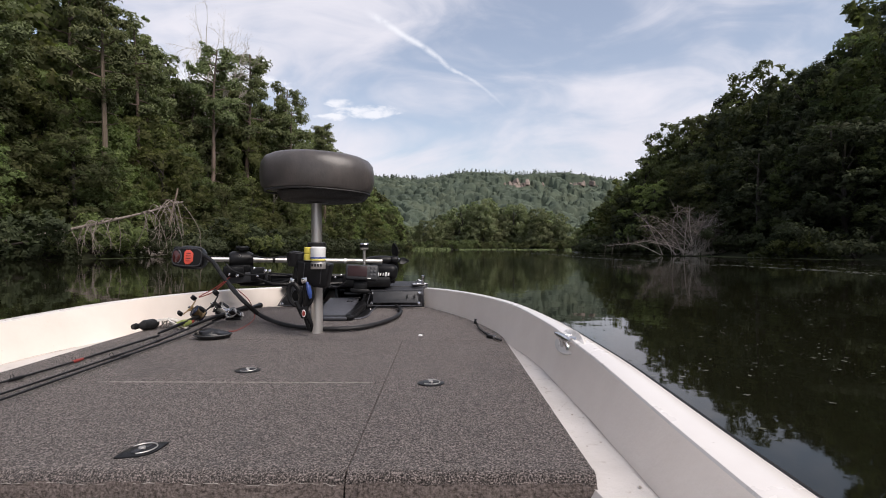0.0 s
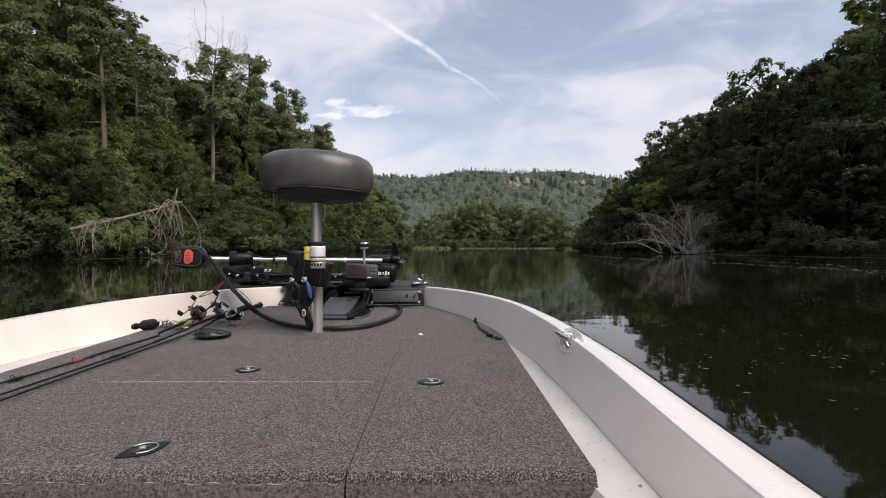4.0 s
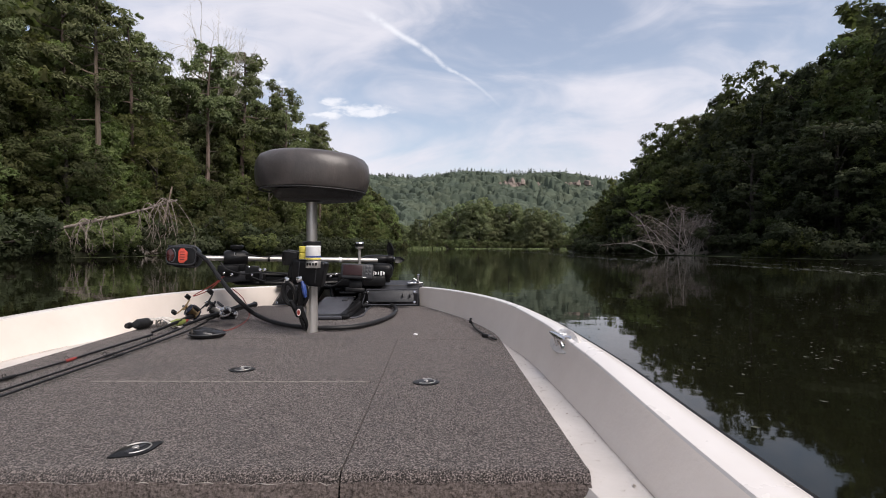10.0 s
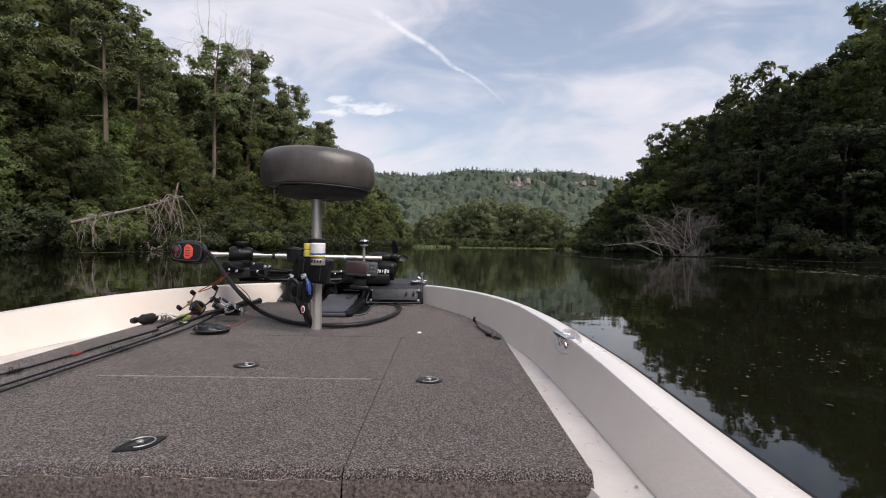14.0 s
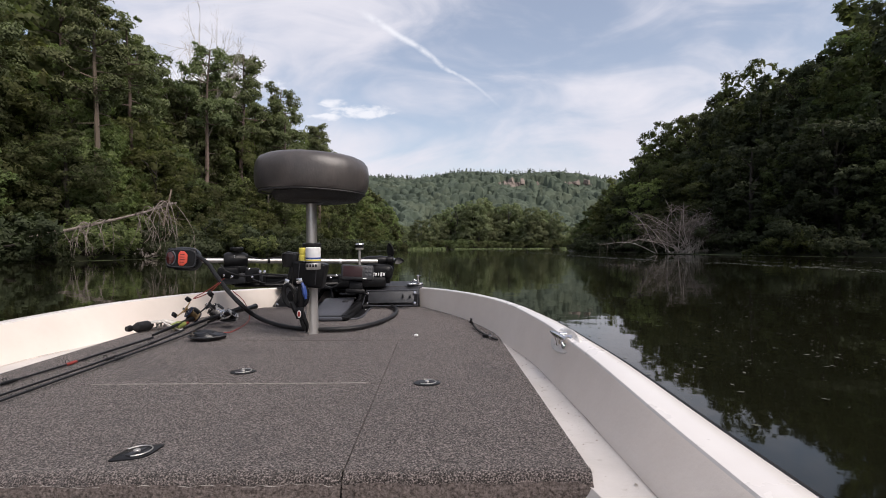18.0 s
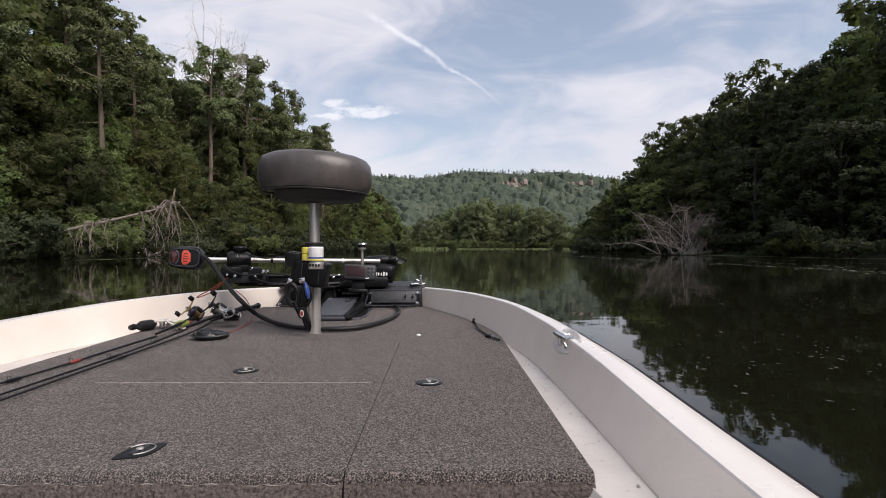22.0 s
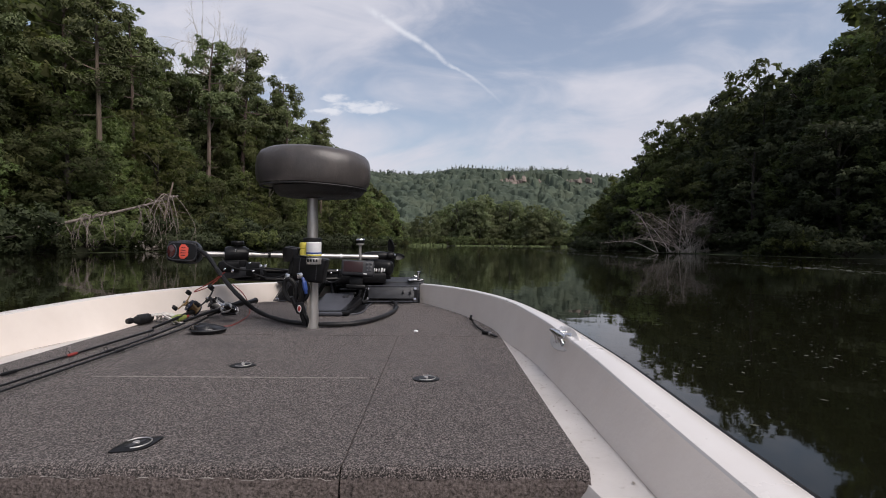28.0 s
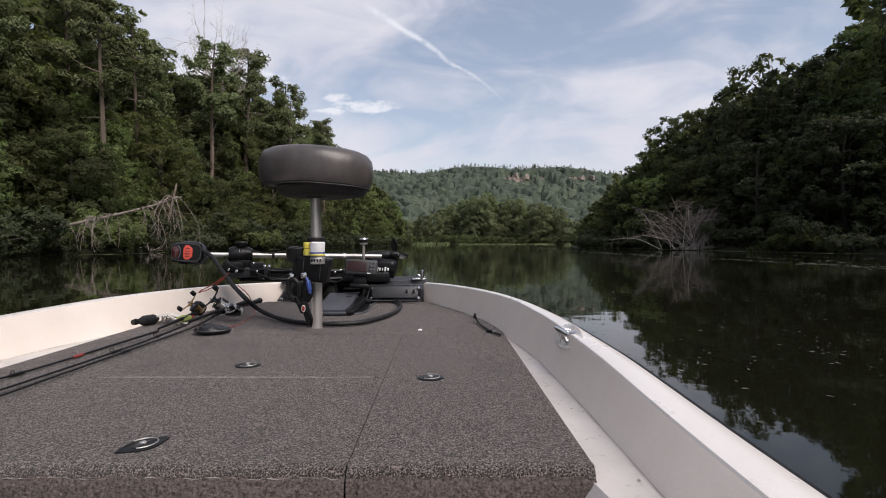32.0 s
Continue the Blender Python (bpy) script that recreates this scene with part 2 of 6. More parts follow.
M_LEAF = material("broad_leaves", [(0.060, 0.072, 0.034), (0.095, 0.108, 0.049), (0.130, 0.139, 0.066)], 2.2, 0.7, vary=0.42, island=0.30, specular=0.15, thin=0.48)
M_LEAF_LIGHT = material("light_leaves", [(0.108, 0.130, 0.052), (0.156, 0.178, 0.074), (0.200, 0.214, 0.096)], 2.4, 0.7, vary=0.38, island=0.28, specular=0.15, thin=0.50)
# leaves with the shade of bank and overhang put into their colour
M_LEAF_SHADED = material("shade_darkened_leaves", [(0.030, 0.037, 0.020), (0.046, 0.055, 0.029), (0.068, 0.077, 0.040)], 2.4, 0.7, vary=0.25, island=0.3, specular=0.15, thin=0.25)
M_NEEDLE = material("pine_needles", [(0.086, 0.104, 0.052), (0.132, 0.152, 0.074), (0.176, 0.194, 0.098)], 2.6, 0.7, vary=0.25, island=0.4, specular=0.15, thin=0.3)
# far-bank leaves, their olive green paled to stand in for distance haze
M_LEAF_HAZED = material("haze_paled_leaves", [(0.150, 0.170, 0.098), (0.180, 0.200, 0.114), (0.208, 0.220, 0.130)], 1.6, 0.8, vary=0.25, island=0.12, specular=0.1, thin=0.45)
# ridge canopy and leaves: a slight blue haze is mixed into the green
M_FAR_HAZED = material("haze_tinted_leaves", [(0.054, 0.070, 0.054), (0.068, 0.086, 0.063), (0.088, 0.104, 0.073)], 0.05, 0.8, vary=0.2, island=0.12, specular=0.1)
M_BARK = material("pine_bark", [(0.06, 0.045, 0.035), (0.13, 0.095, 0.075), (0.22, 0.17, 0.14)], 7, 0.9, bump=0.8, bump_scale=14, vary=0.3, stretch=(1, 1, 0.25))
# darker bark for leafy trunks: the shade under the crowns is in the colour
M_BARK_SHADED = material("shaded_bark", [(0.022, 0.018, 0.014), (0.050, 0.042, 0.034), (0.085, 0.072, 0.060)], 7, 0.9, bump=0.8, bump_scale=14, vary=0.3, stretch=(1, 1, 0.25))
M_DEADWOOD = material("bleached_deadwood", [(0.20, 0.17, 0.15), (0.36, 0.32, 0.29), (0.50, 0.46, 0.42)], 6, 0.85, bump=0.5, bump_scale=20, vary=0.2)
M_DRIFT = material("weathered_branches", [(0.11, 0.09, 0.074), (0.21, 0.175, 0.15), (0.32, 0.275, 0.245)], 5, 0.9, bump=0.5, bump_scale=20)
M_BRUSH = material("grey_brush", [(0.12, 0.10, 0.085), (0.24, 0.205, 0.18)], 5, 0.9, island=0.35)
M_SOIL = material("leaf_litter_soil", [(0.026, 0.026, 0.014), (0.045, 0.050, 0.024), (0.045, 0.060, 0.026)], 0.35, 0.95, bump=0.6, bump_scale=3)
M_GRASS = material("marsh_grass", [(0.065, 0.090, 0.028), (0.105, 0.130, 0.045)], 0.6, 0.8, island=0.35)
M_ROCK = material("pink_sandstone", [(0.10, 0.08, 0.068), (0.22, 0.175, 0.15), (0.34, 0.285, 0.25)], 0.22, 0.9, bump=0.6, bump_scale=0.5)
M_FLECK = material("floating_flecks", [(0.025, 0.028, 0.016), (0.095, 0.095, 0.07)], 3, 0.8, island=0.4)
M_WEED = material("pale_weed_film", [(0.10, 0.13, 0.05), (0.20, 0.23, 0.11)], 0.8, 0.8)


def water_material():
    mat = material("still_river_water", [(0.0055, 0.006, 0.003), (0.010, 0.010, 0.005)], 0.12, 0.02)
    nt = mat.node_tree
    p = nt.nodes["Principled BSDF"]
    p.inputs["IOR"].default_value = 1.33
    for l in list(p.inputs["Roughness"].links):
        nt.links.remove(l)
    p.inputs["Roughness"].default_value = 0.015
    co = nt.nodes.new("ShaderNodeTexCoord")
    n1 = nt.nodes.new("ShaderNodeTexNoise")
    n1.inputs["Scale"].default_value, n1.inputs["Detail"].default_value = 0.9, 3
    n2 = nt.nodes.new("ShaderNodeTexNoise")
    n2.inputs["Scale"].default_value, n2.inputs["Detail"].default_value = 9.0, 2
    ad = nt.nodes.new("ShaderNodeMath")
    ad.operation = "MULTIPLY_ADD"
    nt.links.new(co.outputs["Object"], n1.inputs["Vector"])
    nt.links.new(co.outputs["Object"], n2.inputs["Vector"])
    nt.links.new(n2.outputs["Fac"], ad.inputs[0])
    ad.inputs[1].default_value = 0.06
    nt.links.new(n1.outputs["Fac"], ad.inputs[2])
    b = nt.nodes.new("ShaderNodeBump")
    b.inputs["Strength"].default_value, b.inputs["Distance"].default_value = 0.22, 0.02
    nt.links.new(ad.outputs[0], b.inputs["Height"])
    # patches ruffled by a breath of wind, long across the river
    st = nt.nodes.new("ShaderNodeMapping")
    st.inputs["Scale"].default_value = (0.35, 1.0, 1.0)
    n3 = nt.nodes.new("ShaderNodeTexNoise")
    n3.inputs["Scale"].default_value, n3.inputs["Detail"].default_value = 0.045, 5
    mr = nt.nodes.new("ShaderNodeMapRange")
    for i, v in ((1, 0.40), (2, 0.66), (3, 0.018), (4, 0.085)):
        mr.inputs[i].default_value = v
    nt.links.new(co.outputs["Object"], st.inputs["Vector"])
    nt.links.new(st.outputs[0], n3.inputs["Vector"])
    nt.links.new(n3.outputs["Fac"], mr.inputs[0])
    nt.links.new(mr.outputs[0], p.inputs["Roughness"])
    nt.links.new(b.outputs[0], p.inputs["Normal"])
    return mat


M_WATER = water_material()

# ---- mesh tools ----
BASE = {}


class Geo:
    """Gathers vertices and faces of one mesh."""

    def __init__(self):
        self.v, self.f = [], []

    def add(self, verts, faces):
        k = len(self.v)
        self.v += [tuple(p) for p in verts]
        self.f += [tuple(i + k for i in q) for q in faces]
        return self

    def box(self, c, size, turn=(0, 0, 0), bevel=0.004, seg=2, taper=1.0):
        bm = bmesh.new()
        bmesh.ops.create_cube(bm, size=1)
        for q in bm.verts:
            k = taper if q.co.z > 0 else 1.0
            q.co = Vector((q.co.x * size[0] * k, q.co.y * size[1] * k, q.co.z * size[2]))
        if bevel:
            bmesh.ops.bevel(bm, geom=bm.edges[:], offset=min(bevel, min(size) * 0.45), segments=seg, affect="EDGES", profile=0.5)
        m = pose(*c, *turn)
        bm.verts.index_update()
        self.add([m @ q.co for q in bm.verts], [[q.index for q in f.verts] for f in bm.faces])
        bm.free()
        return self

    def tube(self, pts, radius, sides=10, cap=True):
        pts = [Vector(p) for p in pts]
        rad = radius if isinstance(radius, (list, tuple)) else [radius] * len(pts)
        verts, faces = [], []
        side = None
        for i, p in enumerate(pts):
            d = (pts[min(i + 1, len(pts) - 1)] - pts[max(i - 1, 0)]).normalized()
            if side is None:
                side = d.orthogonal().normalized()
            side = (side - d * side.dot(d)).normalized()
            up = d.cross(side)
            for k in range(sides):
                a = 2 * math.pi * k / sides
                verts.append(p + (side * math.cos(a) + up * math.sin(a)) * rad[i])
        for i in range(len(pts) - 1):
            for k in range(sides):
                n = (k + 1) % sides
                faces.append((i * sides + k, i * sides + n, (i + 1) * sides + n, (i + 1) * sides + k))
        if cap:
            faces.append(tuple(range(sides))[::-1])
            faces.append(tuple((len(pts) - 1) * sides + k for k in range(sides)))
        return self.add(verts, faces)

    def lathe(self, c, profile, sides=24, axis=(0, 0, 1), squash=(1, 1)):
        """profile: (radius, height) from bottom to top, turned round axis at c."""
        rot = Vector((0, 0, 1)).rotation_difference(Vector(axis).normalized()).to_matrix()
        verts, faces = [], []
        for r, h in profile:
            for k in range(sides):
                a = 2 * math.pi * k / sides
                verts.append(Vector(c) + rot @ Vector((r * squash[0] * math.cos(a), r * squash[1] * math.sin(a), h)))
        for i in range(len(profile) - 1):
            for k in range(sides):
                n = (k + 1) % sides
                faces.append((i * sides + k, i * sides + n, (i + 1) * sides + n, (i + 1) * sides + k))
        faces.append(tuple(range(sides))[::-1])
        faces.append(tuple((len(profile) - 1) * sides + k for k in range(sides)))
        return self.add(verts, faces)

    def moved(self, m):
        self.v = [tuple(m @ Vector(p)) for p in self.v]
        return self

    def slab(self, outline, top, thick, round_=0.012):
        """A flat plate with this outline (counter-clockwise) and a rounded upper rim."""
        n = len(outline)
        cx = [Vector((*p, 0)) for p in outline]
        rings = []
        for inset, z in ((0, top - thick), (0, top - round_), (round_ * 0.3, top - round_ * 0.3), (round_, top)):
            ring = []
            for i in range(n):
                a, b, c = cx[i - 1], cx[i], cx[(i + 1) % n]
                d1, d2 = (b - a).normalized(), (c - b).normalized()
                n1, n2 = Vector((-d1.y, d1.x, 0)), Vector((-d2.y, d2.x, 0))
                k = (n1 + n2)
                k = k / max(0.4, k.dot(n1))
                ring.append((b.x + k.x * inset, b.y + k.y * inset, z))
            rings.append(ring)
        verts = [p for r in rings for p in r]
        faces = []
        for i in range(3):
            for k in range(n):
                m = (k + 1) % n
                faces.append((i * n + k, i * n + m, (i + 1) * n + m, (i + 1) * n + k))
        faces.append(tuple(3 * n + k for k in range(n)))
        faces.append(tuple(range(n))[::-1])
        return self.add(verts, faces)


def spline(pts, n=8):
    """Points of a smooth curve through pts."""
    pts = [Vector(p) for p in pts]
    q = [pts[0] * 2 - pts[1]] + pts + [pts[-1] * 2 - pts[-2]]
    out = []
    for i in range(1, len(q) - 2):
        a, b, c, d = q[i - 1:i + 3]
        for k in range(n):
            t = k / n
            out.append(0.5 * ((2 * b) + (c - a) * t + (2 * a - 5 * b + 4 * c - d) * t * t + (3 * b - a - 3 * c + d) * t ** 3))
    out.append(pts[-1])
    return out


def mesh_of(name, geo, mat, smooth=True):
    me = bpy.data.meshes.new(name)
    me.from_pydata(geo.v, [], geo.f)
    me.materials.append(mat)
    if smooth:
        me.shade_smooth()
        me.set_sharp_from_angle(angle=radians(38))
    me.update()
    return me


# the bow rides a little high: boat coordinates are turned about the camera
BOAT = Matrix.Translation(EYE) @ Matrix.Rotation(0.0136, 4, "X") @ Matrix.Translation([-c for c in EYE])


def thing(name, base, label, category, group="", kind="", m=BOAT):
    ob = new(name)
    ob.empty_display_size = 0.1
    ob.matrix_basis = m @ Matrix.Translation(base)
    BASE[ob.name] = Vector(base)
    return tagged(ob, label, category, group, kind)


def part(name, geo, mat, parent, label="", smooth=True):
    base = BASE[parent.name]
    me = mesh_of(name, geo, mat, smooth)
    me.transform(Matrix.Translation(-base))
    ob = new(name, me)
    ob.parent = parent
    BASE[ob.name] = base
    if label:
        tagged(ob, label)
    return ob

# ---- the river and its banks ----
WATER = 0.0
LEFT_Y = [-400, 0, 30, 45, 65, 110, 160, 200, 215]
LEFT_X = [-40, -30, -27, -24.5, -22, -18, -15, -16, -30]
RIGHT_Y = [-400, 0, 20, 35, 60, 80, 112, 124, 150, 220]
RIGHT_X = [50, 40, 35, 31, 28.0, 26.5, 29.5, 44, 120, 170]


def left_bank(y):
    return np.interp(y, LEFT_Y, LEFT_X) + 0.9 * np.sin(y * 0.21) + 0.5 * np.sin(y * 0.53 + 1)


def right_bank(y):
    return np.interp(y, RIGHT_Y, RIGHT_X) + 0.8 * np.sin(y * 0.19 + 2) + 0.4 * np.sin(y * 0.6)


def smooth_step(v):
    v = np.clip(v, 0, 1)
    return v * v * (3 - 2 * v)


def end_bank(x):
    return 212 + 5 * np.sin(x * 0.05) - 0.06 * x


def ground_height(x, y):
    """Metres over the water: below it in the river, rising away from the banks, with the long ridge ahead."""
    dl, dr = left_bank(y) - x, x - right_bank(y)
    de = y - end_bank(x)
    land = np.maximum(np.maximum(dl, dr), de)
    slope = np.where(dr > dl, 0.42, 0.20)
    bank = np.where(land > 0, 0.25 + 0.35 * np.minimum(land, 1.5) + slope * np.clip(land - 3, 0, 34), -0.15 + np.maximum(land, -8) * 0.25)
    bank = np.where((de > 0) & (de >= dl) & (de >= dr), 0.25 + 0.03 * np.minimum(de, 120), bank)
    rise = smooth_step((y - 300) / 270)
    crest = 73 - 30 * smooth_step((x - 150) / 330) - 10 * smooth_step((-60 - x) / 200) + 3 * np.sin(x * 0.021) + 2 * np.sin(x * 0.06)
    far = rise * crest + np.where(y > 640, -0.05 * (y - 640), 0)
    return np.where(y > 300, np.maximum(bank, 0) * (1 - rise) + np.maximum(far, 2), bank)


def grid_mesh(name, xs, ys, height, mat):
    X, Y = np.meshgrid(xs, ys)
    Z = height(X, Y)
    nx = len(xs)
    verts = np.stack([X.ravel(), Y.ravel(), Z.ravel()], 1).tolist()
    i = np.arange((len(ys) - 1) * (nx - 1))
    r, c = i // (nx - 1), i % (nx - 1)
    a = r * nx + c
    g = Geo()
    g.v, g.f = verts, np.stack([a, a + 1, a + nx + 1, a + nx], 1).tolist()
    return mesh_of(name, g, mat)


xs = np.concatenate([[-4000, -1500, -600], np.arange(-360, -80, 12), np.arange(-80, 100, 2.0), np.arange(100, 640, 12), [1000, 2000, 4000]])
ys = np.concatenate([[-4000, -1200], np.arange(-400, -20, 20), np.arange(-20, 240, 2.5), np.arange(240, 700, 8), [900, 1500, 4000]])
tagged(new("ground", grid_mesh("ground", xs, ys, ground_height, M_SOIL)),
       "wooded river banks of leaf litter rising to a ridge", "ground", kind="structure")

# water: a still sheet that ends inside the banks
g = Geo()
g.add([(-60, -380, WATER), (170, -380, WATER), (170, 225, WATER), (-60, 225, WATER)], [(0, 1, 2, 3)])
tagged(new("water", mesh_of("water", g, M_WATER, False)), "still dark green river mirroring the trees", "river", kind="structure")

# ---- trees ----


def leaf_mesh(name, P, N, S, mat, rng, long=0.62, fold=0.25, soft=None):
    """Leaves or sprays at P, facing N, of half length S: folded diamonds, or blades that share the rounding of their clump."""
    n = len(P)
    N = N / np.linalg.norm(N, axis=1, keepdims=True)
    t = rng.normal(size=(n, 3))
    t -= N * (t * N).sum(1, keepdims=True)
    t /= np.linalg.norm(t, axis=1, keepdims=True)
    b = np.cross(N, t)
    s = S[:, None]
    c = 4 if soft is None else 3
    V = np.empty((n, c, 3))
    if soft is None:
        V[:, 0], V[:, 2] = P + t * s, P - t * s
        V[:, 1], V[:, 3] = P + b * s * long - N * s * fold, P - b * s * long - N * s * fold
    else:
        V[:, 0], V[:, 1], V[:, 2] = P + t * s, P - t * s + b * s * long, P - t * s - b * s * long
        soft = soft / np.linalg.norm(soft, axis=1, keepdims=True)
        turned = (np.cross(V[:, 1] - V[:, 0], V[:, 2] - V[:, 0]) * soft).sum(1) < 0
        V[turned] = V[turned][:, ::-1]
    me = bpy.data.meshes.new(name)
    me.vertices.add(n * c)
    me.vertices.foreach_set("co", V.ravel())
    me.loops.add(n * c)
    me.loops.foreach_set("vertex_index", np.arange(n * c, dtype=np.int32))
    me.polygons.add(n)
    me.polygons.foreach_set("loop_start", np.arange(0, n * c, c, dtype=np.int32))
    me.materials.append(mat)
    me.update(calc_edges=True)
    if soft is not None:
        me.shade_smooth()
        me.normals_split_custom_set_from_vertices(np.repeat(soft, 3, 0))
    return me


def sphere_dirs(n, rng):
    d = rng.normal(size=(n, 3))
    return d / np.linalg.norm(d, axis=1, keepdims=True)


LEAVES = {}


def clump_leaves(centres, radii, form, n, size, rng, flat=0.8, jitter=0.5, core=0.12):
    """Leaves on the skins of many small clumps; form: the way each clump faces on its crown.
    core: share of wide leaves deep inside, which close the crown."""
    w = radii ** 2
    k = rng.choice(len(centres), n, p=w / w.sum())
    d = sphere_dirs(n, rng) + 0.75 * form[k]
    d[:, 2] += 0.15
    d /= np.linalg.norm(d, axis=1, keepdims=True)
    r = radii[k, None] * (0.70 + 0.42 * rng.random((n, 1)))
    inner = rng.random(n) < core
    r[inner] *= 0.25
    P = centres[k] + d * r * np.array([1, 1, flat])
    P[:, 2] -= 0.35 * radii[k] * (1 - d[:, 2]) * rng.random(n)
    N = d + jitter * rng.normal(size=(n, 3)) + np.array([0, 0, 0.30])
    S = size * (0.6 + 0.8 * rng.random(n)) * np.where(inner, 2.5, 1.0)
    soft = d * 0.75 + form[k] * 0.55 + 0.22 * rng.normal(size=(n, 3)) + np.array([0, 0, 0.12])
    return P, N, S, soft


def crown_mesh(leaves, mat, rng, long=0.52):
    P, N, S, soft = leaves
    me = leaf_mesh("crown", P, N, S, mat, rng, long, soft=soft)
    LEAVES[me.name] = leaves
    return me


def broad_tree(seed, n, leaf, low, width, mat, lobes=20, clumps=15, fill=1.0, core=0.12):
    """Meshes of a broadleaf tree one metre high: a trunk, and a crown of lobes that carry leafy clumps."""
    rng = np.random.default_rng(seed)
    rel = (np.arange(lobes) + rng.random(lobes)) / lobes
    z = low + 0.07 + (0.84 - low) * rel
    prof = np.sqrt(np.clip(1 - ((rel - 0.36) / 0.74) ** 2, 0.05, 1))
    a = np.arange(lobes) * 2.4 + rng.normal(size=lobes) * 0.45
    r = width * prof * (0.42 + 0.46 * rng.random(lobes))
    L = np.stack([np.cos(a) * r, np.sin(a) * r, z], 1)
    LR = (0.078 + 0.062 * rng.random(lobes)) * (1.22 - 0.45 * rel)
    C, R, F = [], [], []
    for c, lr in zip(L, LR):
        out = np.array([c[0], c[1], 0.0]) / max(0.05, math.hypot(c[0], c[1]))
        for _ in range(clumps):
            d = rng.normal(size=3)
            d = d / np.linalg.norm(d) + out * 0.45 + np.array([0, 0, 0.28])
            d /= np.linalg.norm(d)
            C.append(c + d * lr * (0.62 + 0.45 * rng.random()) * np.array([1.1, 1.1, 0.85]))
            R.append(fill * lr * (0.24 + 0.20 * rng.random()))
            F.append(d * 0.8 + out * 0.4)
    C, R, F = np.array(C), np.array(R), np.array(F)
    crown = crown_mesh(clump_leaves(C, R, F, n, leaf, rng, 0.66, 0.5, core), mat, rng)
    t = Geo()
    bend = rng.normal(size=2) * 0.02
    trunk = spline([(0, 0, -0.05), (bend[0], bend[1], 0.3), (-bend[0], bend[1] * 2, 0.6), (bend[0], 0, 0.88)], 3)
    t.tube(trunk, list(np.linspace(0.018, 0.004, len(trunk))), 7)
    for i in range(0, lobes, 2):
        s = Vector((bend[0] * 0.5, bend[1], max(0.08, L[i][2] - 0.15)))
        e = Vector(L[i])
        t.tube([s, (s + e) / 2 + Vector((0, 0, 0.02)), e], [0.007, 0.004, 0.002], 5)
    return mesh_of("trunk", t, M_BARK_SHADED), crown


def pine_tree(seed, n, leaf, low, width, boughs=30):
    """A tall pine: bare lower trunk, boughs that carry rounded needle clumps with gaps between."""
    rng = np.random.default_rng(seed)
    t = Geo()
    lean = rng.normal(size=2) * 0.025
    axis = lambda h: Vector((lean[0] * h + 0.008 * math.sin(h * 7 + seed), lean[1] * h, h))
    pts = [axis(h) for h in np.linspace(-0.04, 0.97, 12)]
    t.tube(pts, list(np.linspace(0.014, 0.003, 12)), 7)
    C, R, F = [], [], []
    for i in range(boughs):
        rel = (i + rng.random()) / boughs
        h = low + (0.95 - low) * rel
        L = width * (0.5 + 0.5 * rng.random()) * min(1.0, 0.55 + rel * 1.6) * (1.04 - rel) ** 0.45 + 0.015
        a = i * 2.4 + rng.normal() * 0.5
        s = axis(h)
        lift = L * (0.05 + 0.40 * rel)
        e = s + Vector((math.cos(a) * L, math.sin(a) * L, lift))
        t.tube([s, (s + e) / 2 + Vector((0, 0, -0.010)), e], [0.0038, 0.0026, 0.0010], 4)
        for q in range(6):
            f = 0.42 + 0.58 * rng.random()
            c = s + (e - s) * f + Vector((*(rng.normal(size=2) * 0.015), 0.010 * rng.normal() + 0.006))
            C.append(list(c))
            R.append((0.018 + 0.018 * rng.random()) * (1.15 - 0.3 * rel))
            F.append([math.cos(a) * 0.4, math.sin(a) * 0.4, 0.6])
    for i in range(7):
        h = 0.16 + (low - 0.16) * rng.random()
        a = rng.random() * 2 * math.pi
        s = axis(h)
        t.tube([s, s + Vector((math.cos(a) * 0.07, math.sin(a) * 0.07, 0.012 * rng.normal()))], [0.0024, 0.0007], 4)
    C, R, F = np.array(C), np.array(R), np.array(F)
    crown = crown_mesh(clump_leaves(C, R, F, n, leaf, rng, 0.62, 0.6, 0.08), M_NEEDLE, rng, 0.42)
    return mesh_of("trunk", t, M_BARK), crown


def bush(seed, n, leaf, mat):
    """A spreading waterside bush one metre high, leaning out along +x, its skirts down to the water."""
    rng = np.random.default_rng(seed)
    C, R, F = [], [], []
    for i in range(15):
        a = i * 2.4 + rng.normal() * 0.3
        r = 0.62 * math.sqrt((i + 0.5) / 15)
        c = np.array([math.cos(a) * r + 0.12, math.sin(a) * r * 1.2, 0.10 + 0.62 * rng.random() * (1 - 0.75 * r)])
        lr = 0.17 + 0.09 * rng.random()
        out = np.array([math.cos(a), math.sin(a), 0.0])
        for _ in range(13):
            d = rng.normal(size=3)
            d = d / np.linalg.norm(d) + out * 0.5 + np.array([0, 0, 0.25])
            d /= np.linalg.norm(d)
            C.append(c + d * lr * (0.6 + 0.5 * rng.random()) * np.array([1.15, 1.15, 0.8]))
            R.append(lr * (0.26 + 0.2 * rng.random()))
            F.append(d * 0.8 + out * 0.4)
    C, R, F = np.array(C), np.array(R), np.array(F)
    crown = crown_mesh(clump_leaves(C, R, F, n, leaf, rng, 0.75), mat, rng)
    t = Geo()
    for i in range(8):
        e = Vector(C[i * 13])
        t.tube([(-0.05, 0, -0.15), (e.x * 0.4, e.y * 0.4, e.z * 0.6), e], [0.03, 0.02, 0.006], 5)
    return mesh_of("trunk", t, M_BARK_SHADED), crown


